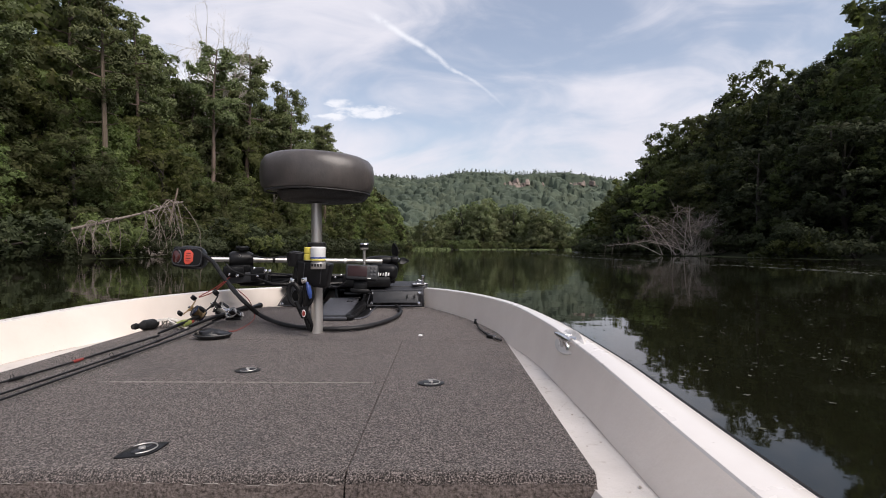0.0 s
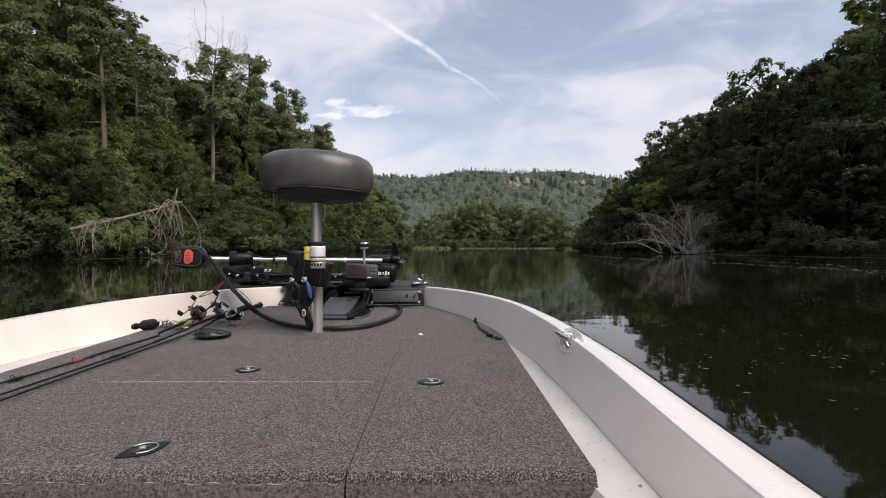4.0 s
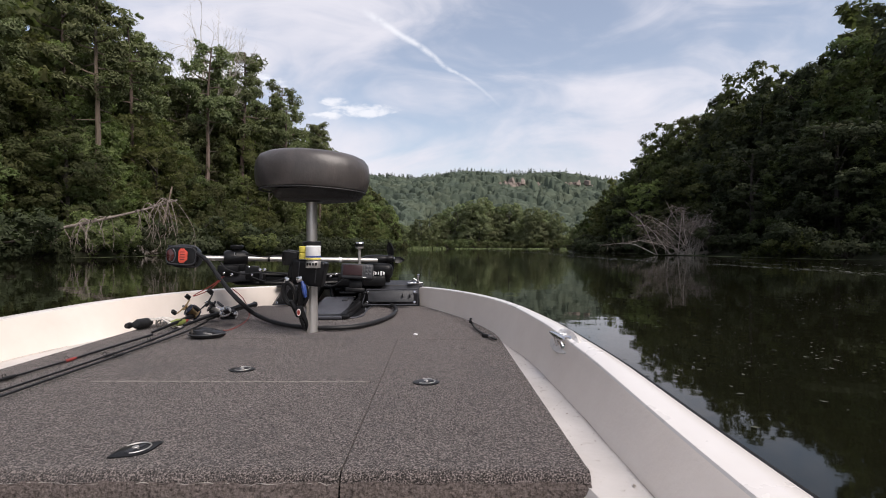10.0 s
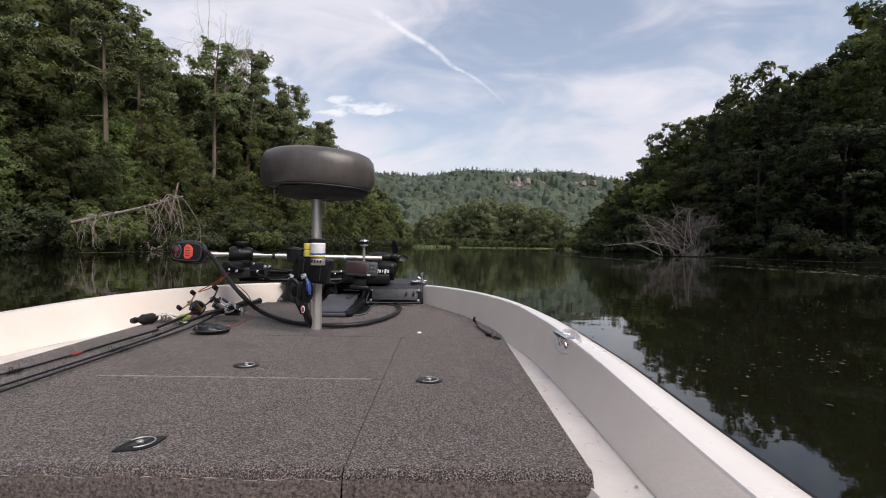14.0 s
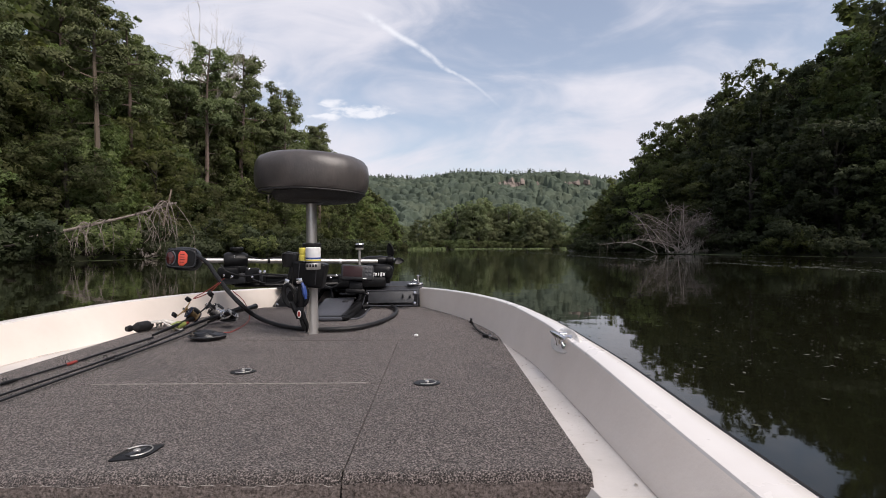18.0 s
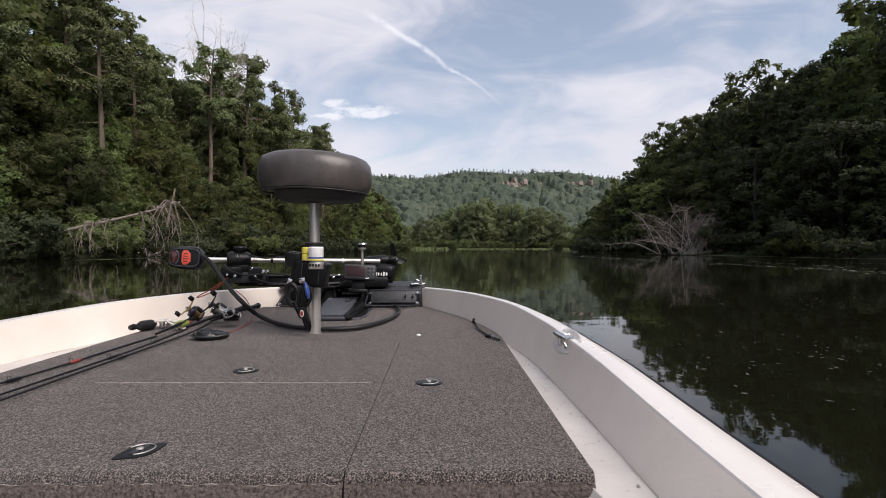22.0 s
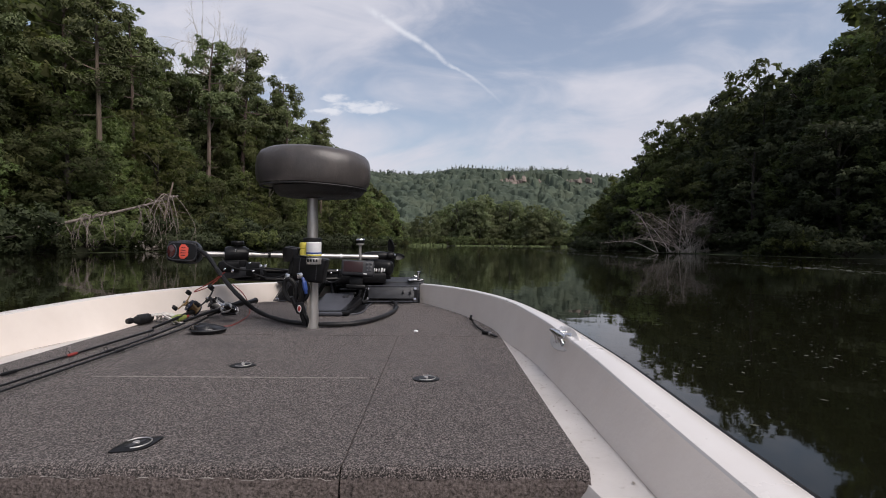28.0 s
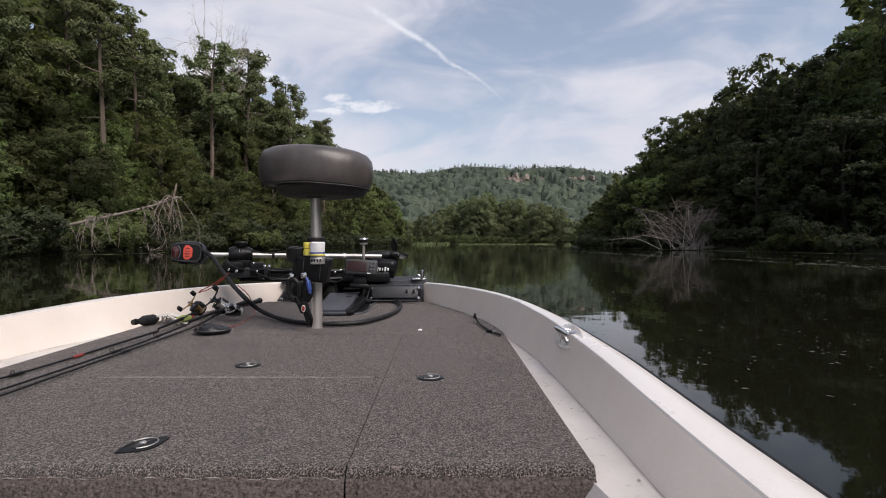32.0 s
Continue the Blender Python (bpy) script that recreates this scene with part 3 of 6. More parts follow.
def bare_tree(seed, levels=4, spread=0.55, gravity=0.0):
    """A leafless branching tree one metre high."""
    rng = np.random.default_rng(seed)
    t = Geo()

    def grow(p, d, ln, rad, lvl):
        q = p + d * ln * 0.5 + Vector(rng.normal(size=3) * ln * 0.05)
        e = p + d * ln + Vector((0, 0, -gravity * ln))
        t.tube([p, q, e], [rad, rad * 0.8, rad * 0.55], 6 if lvl < 2 else 4, cap=False)
        if lvl >= levels:
            return
        for i in range(3 if lvl else 5):
            nd = (d + Vector(rng.normal(size=3)) * spread).normalized()
            f = 0.45 + 0.55 * rng.random() if lvl else 0.4 + 0.6 * (i + 1) / 5
            grow(p + (e - p) * f, nd, ln * (0.48 + 0.25 * rng.random()), rad * 0.5, lvl + 1)

    grow(Vector((0, 0, -0.03)), Vector((0, 0, 1)), 0.55, 0.014, 0)
    return mesh_of("trunk", t, M_DEADWOOD)


KINDS = {
    "broad": [broad_tree(s, 10800, 0.0090, lo, w, M_LEAF) for s, lo, w in ((1, 0.02, 0.27), (2, 0.06, 0.25), (3, 0.0, 0.30), (4, 0.04, 0.23))],
    "light": [broad_tree(s, 10000, 0.0093, lo, w, M_LEAF_LIGHT) for s, lo, w in ((5, 0.02, 0.30), (6, 0.05, 0.27))],
    "dark": [broad_tree(s, 10800, 0.0090, lo, w, M_LEAF_SHADED) for s, lo, w in ((7, 0.02, 0.26), (8, 0.0, 0.29))],
    "pine": [pine_tree(s, 9500, 0.0067, lo, w) for s, lo, w in ((11, 0.42, 0.17), (12, 0.52, 0.16), (13, 0.36, 0.19), (14, 0.46, 0.17))],
    "tall_pine": [pine_tree(s, 8500, 0.0066, lo, 0.165, 19) for s, lo in ((15, 0.58), (17, 0.64), (18, 0.55))],
    "bush": [bush(s, 4200, 0.0245, M_LEAF) for s in (21, 22, 23)],
    "shaded_bush": [bush(s, 4200, 0.0245, M_LEAF_SHADED) for s in (24, 27)],
    "plain": [broad_tree(s, 3400, 0.016, lo, w, m, 16, 9, 1.1, 0.2) for s, lo, w, m in ((31, 0.06, 0.28, M_LEAF), (32, 0.03, 0.32, M_LEAF), (33, 0.06, 0.30, M_LEAF_LIGHT))],
    "far_pine": [pine_tree(s, 3600, 0.0130, 0.42, 0.17) for s in (41, 42)],
    "shore": [broad_tree(s, 6800, 0.0125, lo, w, M_LEAF_HAZED, 26, 20, 1.0, 0.25) for s, lo, w in ((51, 0.0, 0.32), (52, 0.0, 0.38), (53, 0.02, 0.29))],
}
NAMES = {
    "broad": ("broadleaf_tree", "dark green broadleaf tree in full leaf"),
    "light": ("broadleaf_tree", "lighter yellow-green broadleaf tree in full leaf"),
    "dark": ("broadleaf_tree", "broadleaf tree in full leaf, darkened for shade"),
    "pine": ("pine_tree", "tall pine with bare trunk and open crown"),
    "tall_pine": ("pine_tree", "tall pine with a high umbrella crown"),
    "bush": ("waterside_bush", "leafy green bush hanging over the water"),
    "shaded_bush": ("waterside_bush", "bush drooping to the water, darkened for shade"),
    "plain": ("broadleaf_tree", "green broadleaf tree in the riverside wood"),
    "far_pine": ("pine_tree", "pine rising out of the riverside wood"),
    "shore": ("broadleaf_tree", "rounded olive green tree in full leaf, paled for haze"),
}


def plant(kind, x, y, height, rng, where, wide=1.0, turn=None, wood=None):
    """One tree or bush, or, where a wood is given, one more of its joined trees."""
    trunk, crown = KINDS[kind][rng.integers(len(KINDS[kind]))]
    name, label = NAMES[kind]
    z = float(ground_height(np.array(float(x)), np.array(float(y))))
    if "bush" in kind:
        z = max(z, 0.02) - 0.1
    a = rng.random() * 360 if turn is None else turn
    m = pose(x, y, z, 0, 0, a) @ Matrix.Diagonal((height * wide, height * wide, height, 1))
    if wood is not None:
        wood.append((trunk, crown, m, height))
        return None
    root = new(name)
    root.empty_display_size = 0.5
    root.matrix_basis = m
    tagged(root, label + " on the " + where, "bush" if "bush" in kind else "tree", "trees of the " + where)
    for nm, me in (("trunk", trunk), ("crown", crown)):
        o = new(nm, me)
        o.parent = root
    return root


def join_wood(name, wood, mat, label):
    """The back rows of a wood as one mesh of crowns, with the trunks under it."""
    P, N, S, soft = [], [], [], []
    trunks = Geo()
    for trunk, crown, m, height in wood:
        p, n, size, so = LEAVES[crown.name]
        a = np.array(m)
        turn = a[:3, :3] / np.linalg.norm(a[:3, :3], axis=0)
        P.append(p @ a[:3, :3].T + a[:3, 3])
        N.append(n @ turn.T)
        soft.append(so @ turn.T)
        S.append(size * height)
        trunks.add([m @ v.co for v in trunk.vertices], [tuple(f.vertices) for f in trunk.polygons])
    ob = tagged(new(name, leaf_mesh(name, np.concatenate(P), np.concatenate(N), np.concatenate(S), mat, np.random.default_rng(3), 0.52, soft=np.concatenate(soft))),
                label, "forest", kind="stuff")
    t = new("trunks", mesh_of("trunks", trunks, M_BARK_SHADED))
    t.parent = ob
    return ob


BACK_LEFT, BACK_RIGHT, BEHIND = [], [], []
rng = np.random.default_rng(5)

# left bank: bushes at the water, broadleaf trees over them, pines standing out behind
y = 20.0
while y < 206:
    bx = float(left_bank(y))
    near = y < 100
    step = 3.1 if near else 4.6
    k = rng.random()
    plant("shaded_bush" if k < 0.6 else "bush", bx + 0.1 - rng.random(), y, 2.6 + 2.6 * rng.random(), rng, "pine bank", 1.1, turn=rng.normal() * 40)
    plant("light" if rng.random() < 0.62 else "broad" if near else "plain", bx - 2.6 - 1.6 * rng.random(), y + rng.normal(), 6.5 + 5 * rng.random(), rng, "pine bank", 1.2)
    plant(("light" if rng.random() < 0.5 else "broad") if near else "plain", bx - 6.0 - 2 * rng.random(), y + 1.5 + rng.normal(), 11.5 + 5 * rng.random(), rng, "pine bank", 1.05)
    k = rng.random()
    kind = ("pine" if k < 0.45 else "light" if k < 0.70 else "broad") if near else ("far_pine" if k < 0.4 else "plain")
    tall = (17.0 if y < 45 else 18.8 if near else 17.5) + 4.0 * rng.random()
    plant(kind, bx - 9.5 - 3 * rng.random(), y + rng.normal(), tall + (2.5 if "pine" in kind else -2.0), rng, "pine bank")
    if near and rng.random() < 0.25:
        plant("pine", bx - 6 - 2 * rng.random(), y + 1.5 + rng.normal(), 19 + 5 * rng.random(), rng, "pine bank")
    plant("plain", bx - 15 - 4 * rng.random(), y + rng.normal(), 19 + 4 * rng.random(), rng, "pine bank", 1.1, wood=BACK_LEFT)
    y += step * (0.8 + 0.4 * rng.random())

# pines that stand free of the wood, their trunks in sight
for y, back, high in ((33.0, 4.5, 19.5), (40.0, 3.0, 21.0), (48.0, 5.0, 21.5), (57.0, 3.6, 23.5), (66.0, 4.6, 26.5), (71.0, 1.8, 21.0), (77.0, 3.2, 25.5), (92.0, 3.0, 23.0)):
    plant("tall_pine", float(left_bank(y)) - back, y, high, rng, "pine bank", 1.0 + 0.1 * rng.random())

# right bank: a steep broadleaf slope, many leaves coloured dark for shade, that sinks to a low wooded point
y = 24.0
while y < 124:
    bx = float(right_bank(y))
    big = float(np.interp(y, [24, 40, 58, 75, 95, 124], [0.74, 0.86, 0.92, 0.82, 0.66, 0.45]))
    far = y > 84
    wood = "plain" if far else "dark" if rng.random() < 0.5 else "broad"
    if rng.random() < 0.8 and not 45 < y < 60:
        plant("shaded_bush" if rng.random() < 0.85 else "bush", bx - 0.2 + 1.4 * rng.random(), y, 2.0 + 2.8 * rng.random() ** 1.5, rng, "steep bank", 1.0 + 0.3 * rng.random(), turn=180 + rng.normal() * 40)
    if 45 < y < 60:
        plant("shaded_bush", bx + 2.4, y + rng.normal() * 0.5, 2.6 + rng.random(), rng, "steep bank", 1.3, turn=180)
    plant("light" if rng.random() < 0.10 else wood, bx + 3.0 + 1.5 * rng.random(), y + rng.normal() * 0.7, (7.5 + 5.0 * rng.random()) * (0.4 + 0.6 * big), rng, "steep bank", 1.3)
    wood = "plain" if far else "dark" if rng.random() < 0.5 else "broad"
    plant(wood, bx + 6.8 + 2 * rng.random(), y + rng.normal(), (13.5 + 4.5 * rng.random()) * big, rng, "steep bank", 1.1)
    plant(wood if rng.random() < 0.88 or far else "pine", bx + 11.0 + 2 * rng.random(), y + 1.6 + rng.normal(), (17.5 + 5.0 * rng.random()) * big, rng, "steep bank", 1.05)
    if rng.random() < 0.7:
        plant("plain", bx + 17 + 3 * rng.random(), y + rng.normal(), (18 + 5 * rng.random()) * big, rng, "steep bank", 1.1, wood=BACK_RIGHT)
    y += (3.2 if not far else 4.2) * (0.8 + 0.4 * rng.random())

# unseen trees added beside and behind the boat, closing the river's light
y = -90.0
while y < 22:
    plant("plain", float(left_bank(y)) - 4 - 3 * rng.random(), y, 17 + 4 * rng.random(), rng, "pine bank", 1.15, wood=BEHIND)
    plant("plain", float(right_bank(y)) + 4 + 3 * rng.random(), y, 17 + 4 * rng.random(), rng, "steep bank", 1.15, wood=BEHIND)
    y += 7.5
join_wood("riverside_wood", BACK_LEFT, M_LEAF, "green back rows of the wood on the pine bank")
join_wood("riverside_wood", BACK_RIGHT, M_LEAF, "dark green back rows of the wood on the steep bank")
join_wood("riverside_wood", BEHIND, M_LEAF, "unseen green woods added astern to close off light")

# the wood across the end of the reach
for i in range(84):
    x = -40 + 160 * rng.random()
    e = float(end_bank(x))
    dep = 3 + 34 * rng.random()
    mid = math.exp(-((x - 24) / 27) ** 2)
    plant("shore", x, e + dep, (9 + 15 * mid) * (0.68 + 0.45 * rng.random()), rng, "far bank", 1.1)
for i in range(26):
    x = -30 + 140 * i / 25
    plant("bush", x, float(end_bank(x)) + 1.5, 4.5 + 2 * rng.random(), rng, "far bank", 1.2, turn=-90)

# ridge woods: one mass of distant trees
rng = np.random.default_rng(9)
n = 9500
X = -260 + 720 * rng.random(n)
Y = 255 + 330 * rng.random(n) ** 0.75
crest = rng.random(n) < 0.24
CLIFFS = ((72, 64, 24, 11), (99, 62, 9, 7), (138, 62, 27, 13), (166, 58, 9, 8), (184, 56, 13, 8))
low_growth = np.zeros(n, bool)
for cx, _, cw, _ in CLIFFS:
    bare = (np.abs(X - cx) < cw * 0.75) & (Y > 450) & (Y < 512)
    low_growth |= bare
Y = np.where(crest, 560 + 30 * rng.random(n), Y)
Z = ground_height(X, Y)
H = np.where(crest, 8.0 + 8.0 * rng.random(n) ** 1.8, 5 + 5 * rng.random(n))
H = np.where(low_growth & ~crest, 2.2, H)
W = np.where(crest, 2.0 + 1.6 * rng.random(n), 2.3 + 1.9 * rng.random(n))
W = np.where(low_growth & ~crest, 1.6, W)
# canopy: the closed roof of the forest, every crown a dome in it
cell = 1.6
gx, gy = np.arange(-262, 462, cell), np.arange(250, 600, cell)
canopy = np.full((len(gy), len(gx)), 0.4)
for i in np.argsort(H):
    if crest[i]:
        continue
    i0, j0 = int((X[i] - W[i] - gx[0]) / cell), int((Y[i] - W[i] - gy[0]) / cell)
    m = int(2 * W[i] / cell) + 2
    i0, j0 = max(i0, 0), max(j0, 0)
    sx, sy = gx[i0:i0 + m], gy[j0:j0 + m]
    q = ((sx[None, :] - X[i]) ** 2 + (sy[:, None] - Y[i]) ** 2) / W[i] ** 2
    dome = np.where(q < 1, H[i] * (0.62 + 0.38 * np.sqrt(np.clip(1 - q, 0, 1))), 0)
    canopy[j0:j0 + m, i0:i0 + m] = np.maximum(canopy[j0:j0 + m, i0:i0 + m], dome)
canopy += 0.35 * rng.normal(size=canopy.shape)
canopy[0], canopy[-1] = 0, 0


def canopy_height(x, y):
    return ground_height(x, y) + canopy


ob = new("forest_canopy", grid_mesh("forest_canopy", gx, gy, canopy_height, M_FAR_HAZED))
ob.data.shade_smooth()
tagged(ob, "closed green canopy of the forest on the ridge", "forest", kind="stuff")
per = np.where(crest, 64, 18)
k = np.repeat(np.arange(n), per)
d = sphere_dirs(len(k), rng)
d[:, 2] = np.where(crest[k], d[:, 2], np.abs(d[:, 2]))
r = 0.85 + 0.3 * rng.random((len(k), 1))
low_z = np.where(crest, 0.5, 0.62)[k]
P = np.stack([X[k], Y[k], Z[k] + H[k] * low_z], 1) + d * r * np.stack([W[k], W[k], H[k] * (1 - low_z)], 1)
f = 1 - (1 - rng.random(len(k))) ** 0.8
cone = np.stack([X[k] + d[:, 0] * W[k] * (1.08 - f) * 0.9, Y[k] + d[:, 1] * W[k] * (1.08 - f) * 0.9, Z[k] + H[k] * (0.15 + 0.85 * f)], 1)
P = np.where(crest[k, None], cone, P)
N = d + 0.14 * rng.normal(size=d.shape) + np.array([0, 0, 0.4])
S = np.where(crest[k], 0.45 + 0.45 * rng.random(len(k)), 0.4 + 0.5 * rng.random(len(k)))
tagged(new("ridge_woods", leaf_mesh("ridge_woods", P, N, S, M_FAR_HAZED, rng, soft=d * 0.6 + 0.12 * rng.normal(size=d.shape) + np.array([0.05, -0.3, 0.5]))),
       "green forest covering the distant ridge, tinted for haze", "forest", kind="stuff")


def outcrop(x, z_up, width, height, seed):
    """A broken sandstone ledge low under the crest of the ridge."""
    r = np.random.default_rng(seed)
    g = Geo()
    for i in range(26):
        w = width * (0.06 + 0.13 * r.random())
        h = height * (0.22 + 0.42 * r.random())
        cx = x + width * (r.random() - 0.5)
        g.box((cx, 502 + 2.5 * r.normal(), z_up - 1 + height * 0.20 * r.normal()), (w, 9, h), (10 * r.normal(), 9 * r.normal(), 25 * r.normal()), 0.25, 1, 0.82)
    ob = thing("rock_outcrop", (x, 502, z_up - height), "pinkish sandstone ledge among the ridge trees", "rock", "ridge outcrops", m=Matrix())
    part("ledge", g, M_ROCK, ob)


for i, (x, zz, w, h) in enumerate(CLIFFS):
    outcrop(x, zz, w, h, i)

# ---- the boat ----
CX = -0.545      # the boat's middle line
DECK = 0.45
boat = thing("bass_boat", (CX, 1.0, 0.0), "white fibreglass bass boat with grey carpeted bow deck", "boat")

SY = [-2.2, 0.3, 0.78, 1.16, 1.58, 1.95, 2.15, 2.39, 2.6, 2.75, 2.88, 2.97, 3.03]
S_OUT = [1.025, 1.025, 0.999, 0.975, 0.936, 0.872, 0.812, 0.715, 0.61, 0.53, 0.452, 0.30, 0.02]
S_CAP = [0.084, 0.084, 0.078, 0.071, 0.057, 0.043, 0.036, 0.032, 0.030, 0.028, 0.027, 0.026, 0.012]
S_BASE = [0.051, 0.051, 0.051, 0.045, 0.042, 0.055, 0.045, 0.032, 0.03, 0.03, 0.02, 0.02, 0.004]
S_TOP = [0.47, 0.50, 0.520, 0.545, 0.560, 0.568, 0.569, 0.568, 0.563, 0.557, 0.550, 0.548, 0.547]


def sheer(y, table):
    return sum(float(np.interp(y + o, SY, table)) for o in (-0.08, -0.04, 0, 0.04, 0.08)) / 5 if y < 2.9 else float(np.interp(y, SY, table))


STATIONS = [-2.2, -1.2, -0.4, 0.1] + [0.4 + 0.08 * i for i in range(27)] + [2.54, 2.6, 2.66, 2.72, 2.78, 2.84, 2.9, 2.94, 2.97, 3.0, 3.02, 3.03]


def loft(rows, geo):
    n = len(rows[0])
    verts = [p for r in rows for p in r]
    faces = [(i * n + k, i * n + k + 1, (i + 1) * n + k + 1, (i + 1) * n + k) for i in range(len(rows) - 1) for k in range(n - 1)]
    return geo.add(verts, faces)


for side, nm in ((1, "starboard"), (-1, "port")):
    liner, cap, hull, rail = [], [], [], []
    for y in STATIONS:
        o, c, b, t = (sheer(y, q) for q in (S_OUT, S_CAP, S_BASE, S_TOP))
        i = max(o - c, 0.004)
        base = max(i - b, 0.002)
        edge = min(base - 0.002, float(np.interp(y, [0.70, 0.80, 1.9], [0.80, 0.778, 0.745])) if side > 0 else 0.66)
        edge = max(edge, 0.001)
        h = t - 0.425
        X = lambda w: CX + side * w
        liner.append([(X(edge - 0.02), y, 0.40), (X(edge), y, 0.428), (X(base), y, 0.430), (X(base + b * 0.10), y, 0.442),
                      (X(base + b * 0.45), y, 0.425 + h * 0.45), (X(base + b * 0.85), y, 0.425 + h * 0.85), (X(i - 0.002), y, t - 0.006)])
        r = min(0.012, c * 0.3)
        cap.append([(X(i - 0.002), y, t - 0.0065), (X(i + 0.001), y, t - 0.002), (X(i + r), y, t), (X(i + c * 0.5), y, t + 0.001), (X(o - r), y, t - 0.002), (X(o - 0.002), y, t - 0.008), (X(o), y, t - 0.018)])
        hull.append([(X(o), y, t - 0.018), (X(o + 0.004), y, t - 0.05), (X(o * 0.985), y, t - 0.12), (X(o * 0.93), y, 0.2), (X(o * 0.86), y, -0.02), (X(o * 0.5), y, -0.16), (X(0.0), y, -0.22)])
        rail.append((X(o + 0.004), y, t - 0.019))
    if side < 0:
        for L in (liner, cap, hull):
            for r in L:
                r.reverse()
    strip = [r[:3] for r in liner] if side > 0 else [r[-3:] for r in liner]
    wall = [r[2:] for r in liner] if side > 0 else [r[:-2] for r in liner]
    part("side_strip", loft(strip, Geo()), M_STRIP, boat, "speckled off-white strip beside the carpet")
    part("bulwark", loft(wall, Geo()), M_LINER, boat, "smooth off-white inner bulwark")
    grime = [(CX + side * (sheer(q, S_OUT) - sheer(q, S_CAP) - sheer(q, S_BASE) - 0.001), q, 0.4325 + 0.0006 * math.sin(q * 31)) for q in np.linspace(0.3, 1.80, 60)]
    part("grime_line", Geo().tube(grime, [0.0003 + 0.0013 * abs(noise.noise((q[1] * 9, side, 0))) for q in grime], 5), M_GRIME, boat, "thin line of dirt along the bulwark's foot")
    part("gunwale_cap", loft(cap, Geo()), M_GEL, boat, "glossy white rounded gunwale")
    part("hull_side", loft(hull, Geo()), M_GEL, boat)
    part("rub_rail", Geo().tube(rail, 0.010, 8), M_RUB, boat, "black rubber rub rail")

# cockpit behind the step, closed off plainly
part("cockpit_floor", Geo().box((CX + 0.055, -1.02, 0.17), (1.47, 2.34, 0.03), bevel=0.004), M_CARPET, boat, "grey carpeted cockpit floor")
part("cockpit_side", Geo().box((CX + 0.775, -1.02, 0.30), (0.03, 2.34, 0.25), bevel=0.006), M_LINER, boat)
part("cockpit_side", Geo().box((CX - 0.662, -1.02, 0.30), (0.03, 2.34, 0.25), bevel=0.006), M_LINER, boat)
part("bulkhead", Geo().box((CX + 0.055, 0.145, 0.26), (1.46, 0.03, 0.20), bevel=0.004), M_LINER, boat)
part("transom", Geo().box((CX, -2.215, 0.19), (2.03, 0.06, 0.56), (4, 0, 0), 0.02), M_GEL, boat, "plain white transom")

# dirt settled on the strip
rngs = np.random.default_rng(14)
g = Geo()
for i in range(210):
    q = 0.35 + 1.5 * rngs.random()
    foot = sheer(q, S_OUT) - sheer(q, S_CAP) - sheer(q, S_BASE) - 0.004
    x = foot - (foot - 0.79) * rngs.random() ** (1.8 if i % 3 else 0.8)
    if x < 0.79:
        continue
    r = 0.0005 + 0.0022 * rngs.random() ** 4
    turn = 6.28 * rngs.random()
    g.add([(CX + x + r * (0.7 + 0.6 * rngs.random()) * math.cos(a + turn), q + 1.6 * r * (0.7 + 0.6 * rngs.random()) * math.sin(a + turn), 0.4318) for a in np.linspace(0, 2 * math.pi, 7)[:-1]], [tuple(range(6))])
tagged(part("dirt_specks", g, M_GRIME, boat, "dark dirt specks on the white strip", False), kind="stuff")

# carpeted panels
FAR, MID, NEAR = 1.850, 1.292, 0.785
SEAM = -0.158


def deck_half(y, right=True):
    o, c, b = (sheer(y, q) for q in (S_OUT, S_CAP, S_BASE))
    return max(0.004, min(o - c - b - 0.004, 0.771 if right else 0.70))


lid_r = part("hatch_lid", Geo().slab([(SEAM + 0.0007, NEAR + 0.016), (CX + 0.787, NEAR + 0.016), (CX + 0.771, FAR - 0.001), (SEAM + 0.0007, FAR - 0.001)], DECK, 0.05, 0.0022), M_CARPET, boat, "grey carpeted storage hatch lid", False)
lid_l = part("hatch_lid", Geo().slab([(CX - 0.70, NEAR + 0.016), (SEAM - 0.0007, NEAR + 0.016), (SEAM - 0.0007, MID - 0.001), (CX - 0.70, MID - 0.001)], DECK, 0.05, 0.0022), M_CARPET, boat, "grey carpeted storage hatch lid", False)
ring = [(SEAM - 0.0007, MID + 0.001), (SEAM - 0.0007, FAR + 0.001), (CX + 0.771, FAR + 0.001)]
fy = [FAR + 0.06 + 0.08 * i for i in range(12)]
ring += [(CX + deck_half(q), q) for q in fy] + [(CX - deck_half(q, False), q) for q in reversed(fy)] + [(CX - 0.70, MID + 0.001)]
deck = part("bow_deck", Geo().slab(ring, DECK, 0.05, 0.0022), M_CARPET, boat, "grey marled carpet over the bow deck", False)
# pale frayed line along the hatch's far edge
rngb = np.random.default_rng(3)
g = Geo()
q = CX - 0.365
while q < SEAM - 0.05:
    w = 0.03 + 0.05 * rngb.random()
    g.box((q + w / 2, MID + 0.001 * rngb.normal(), DECK - 0.0015), (w * 0.96, 0.0024, 0.0052), (0, 0, rngb.normal() * 0.4), 0)
    q += w
part("frayed_edge", g, M_BACKING, boat, "pale frayed carpet backing showing at the hatch joint")
part("hatch_joint", Geo().tube([(x, FAR + 0.0012 * math.sin(x * 23), DECK - 0.0006) for x in np.linspace(CX - 0.42, SEAM - 0.003, 40)], 0.0016, 5), M_CARPET_EDGE, boat, "dark joint of the far hatch edge")
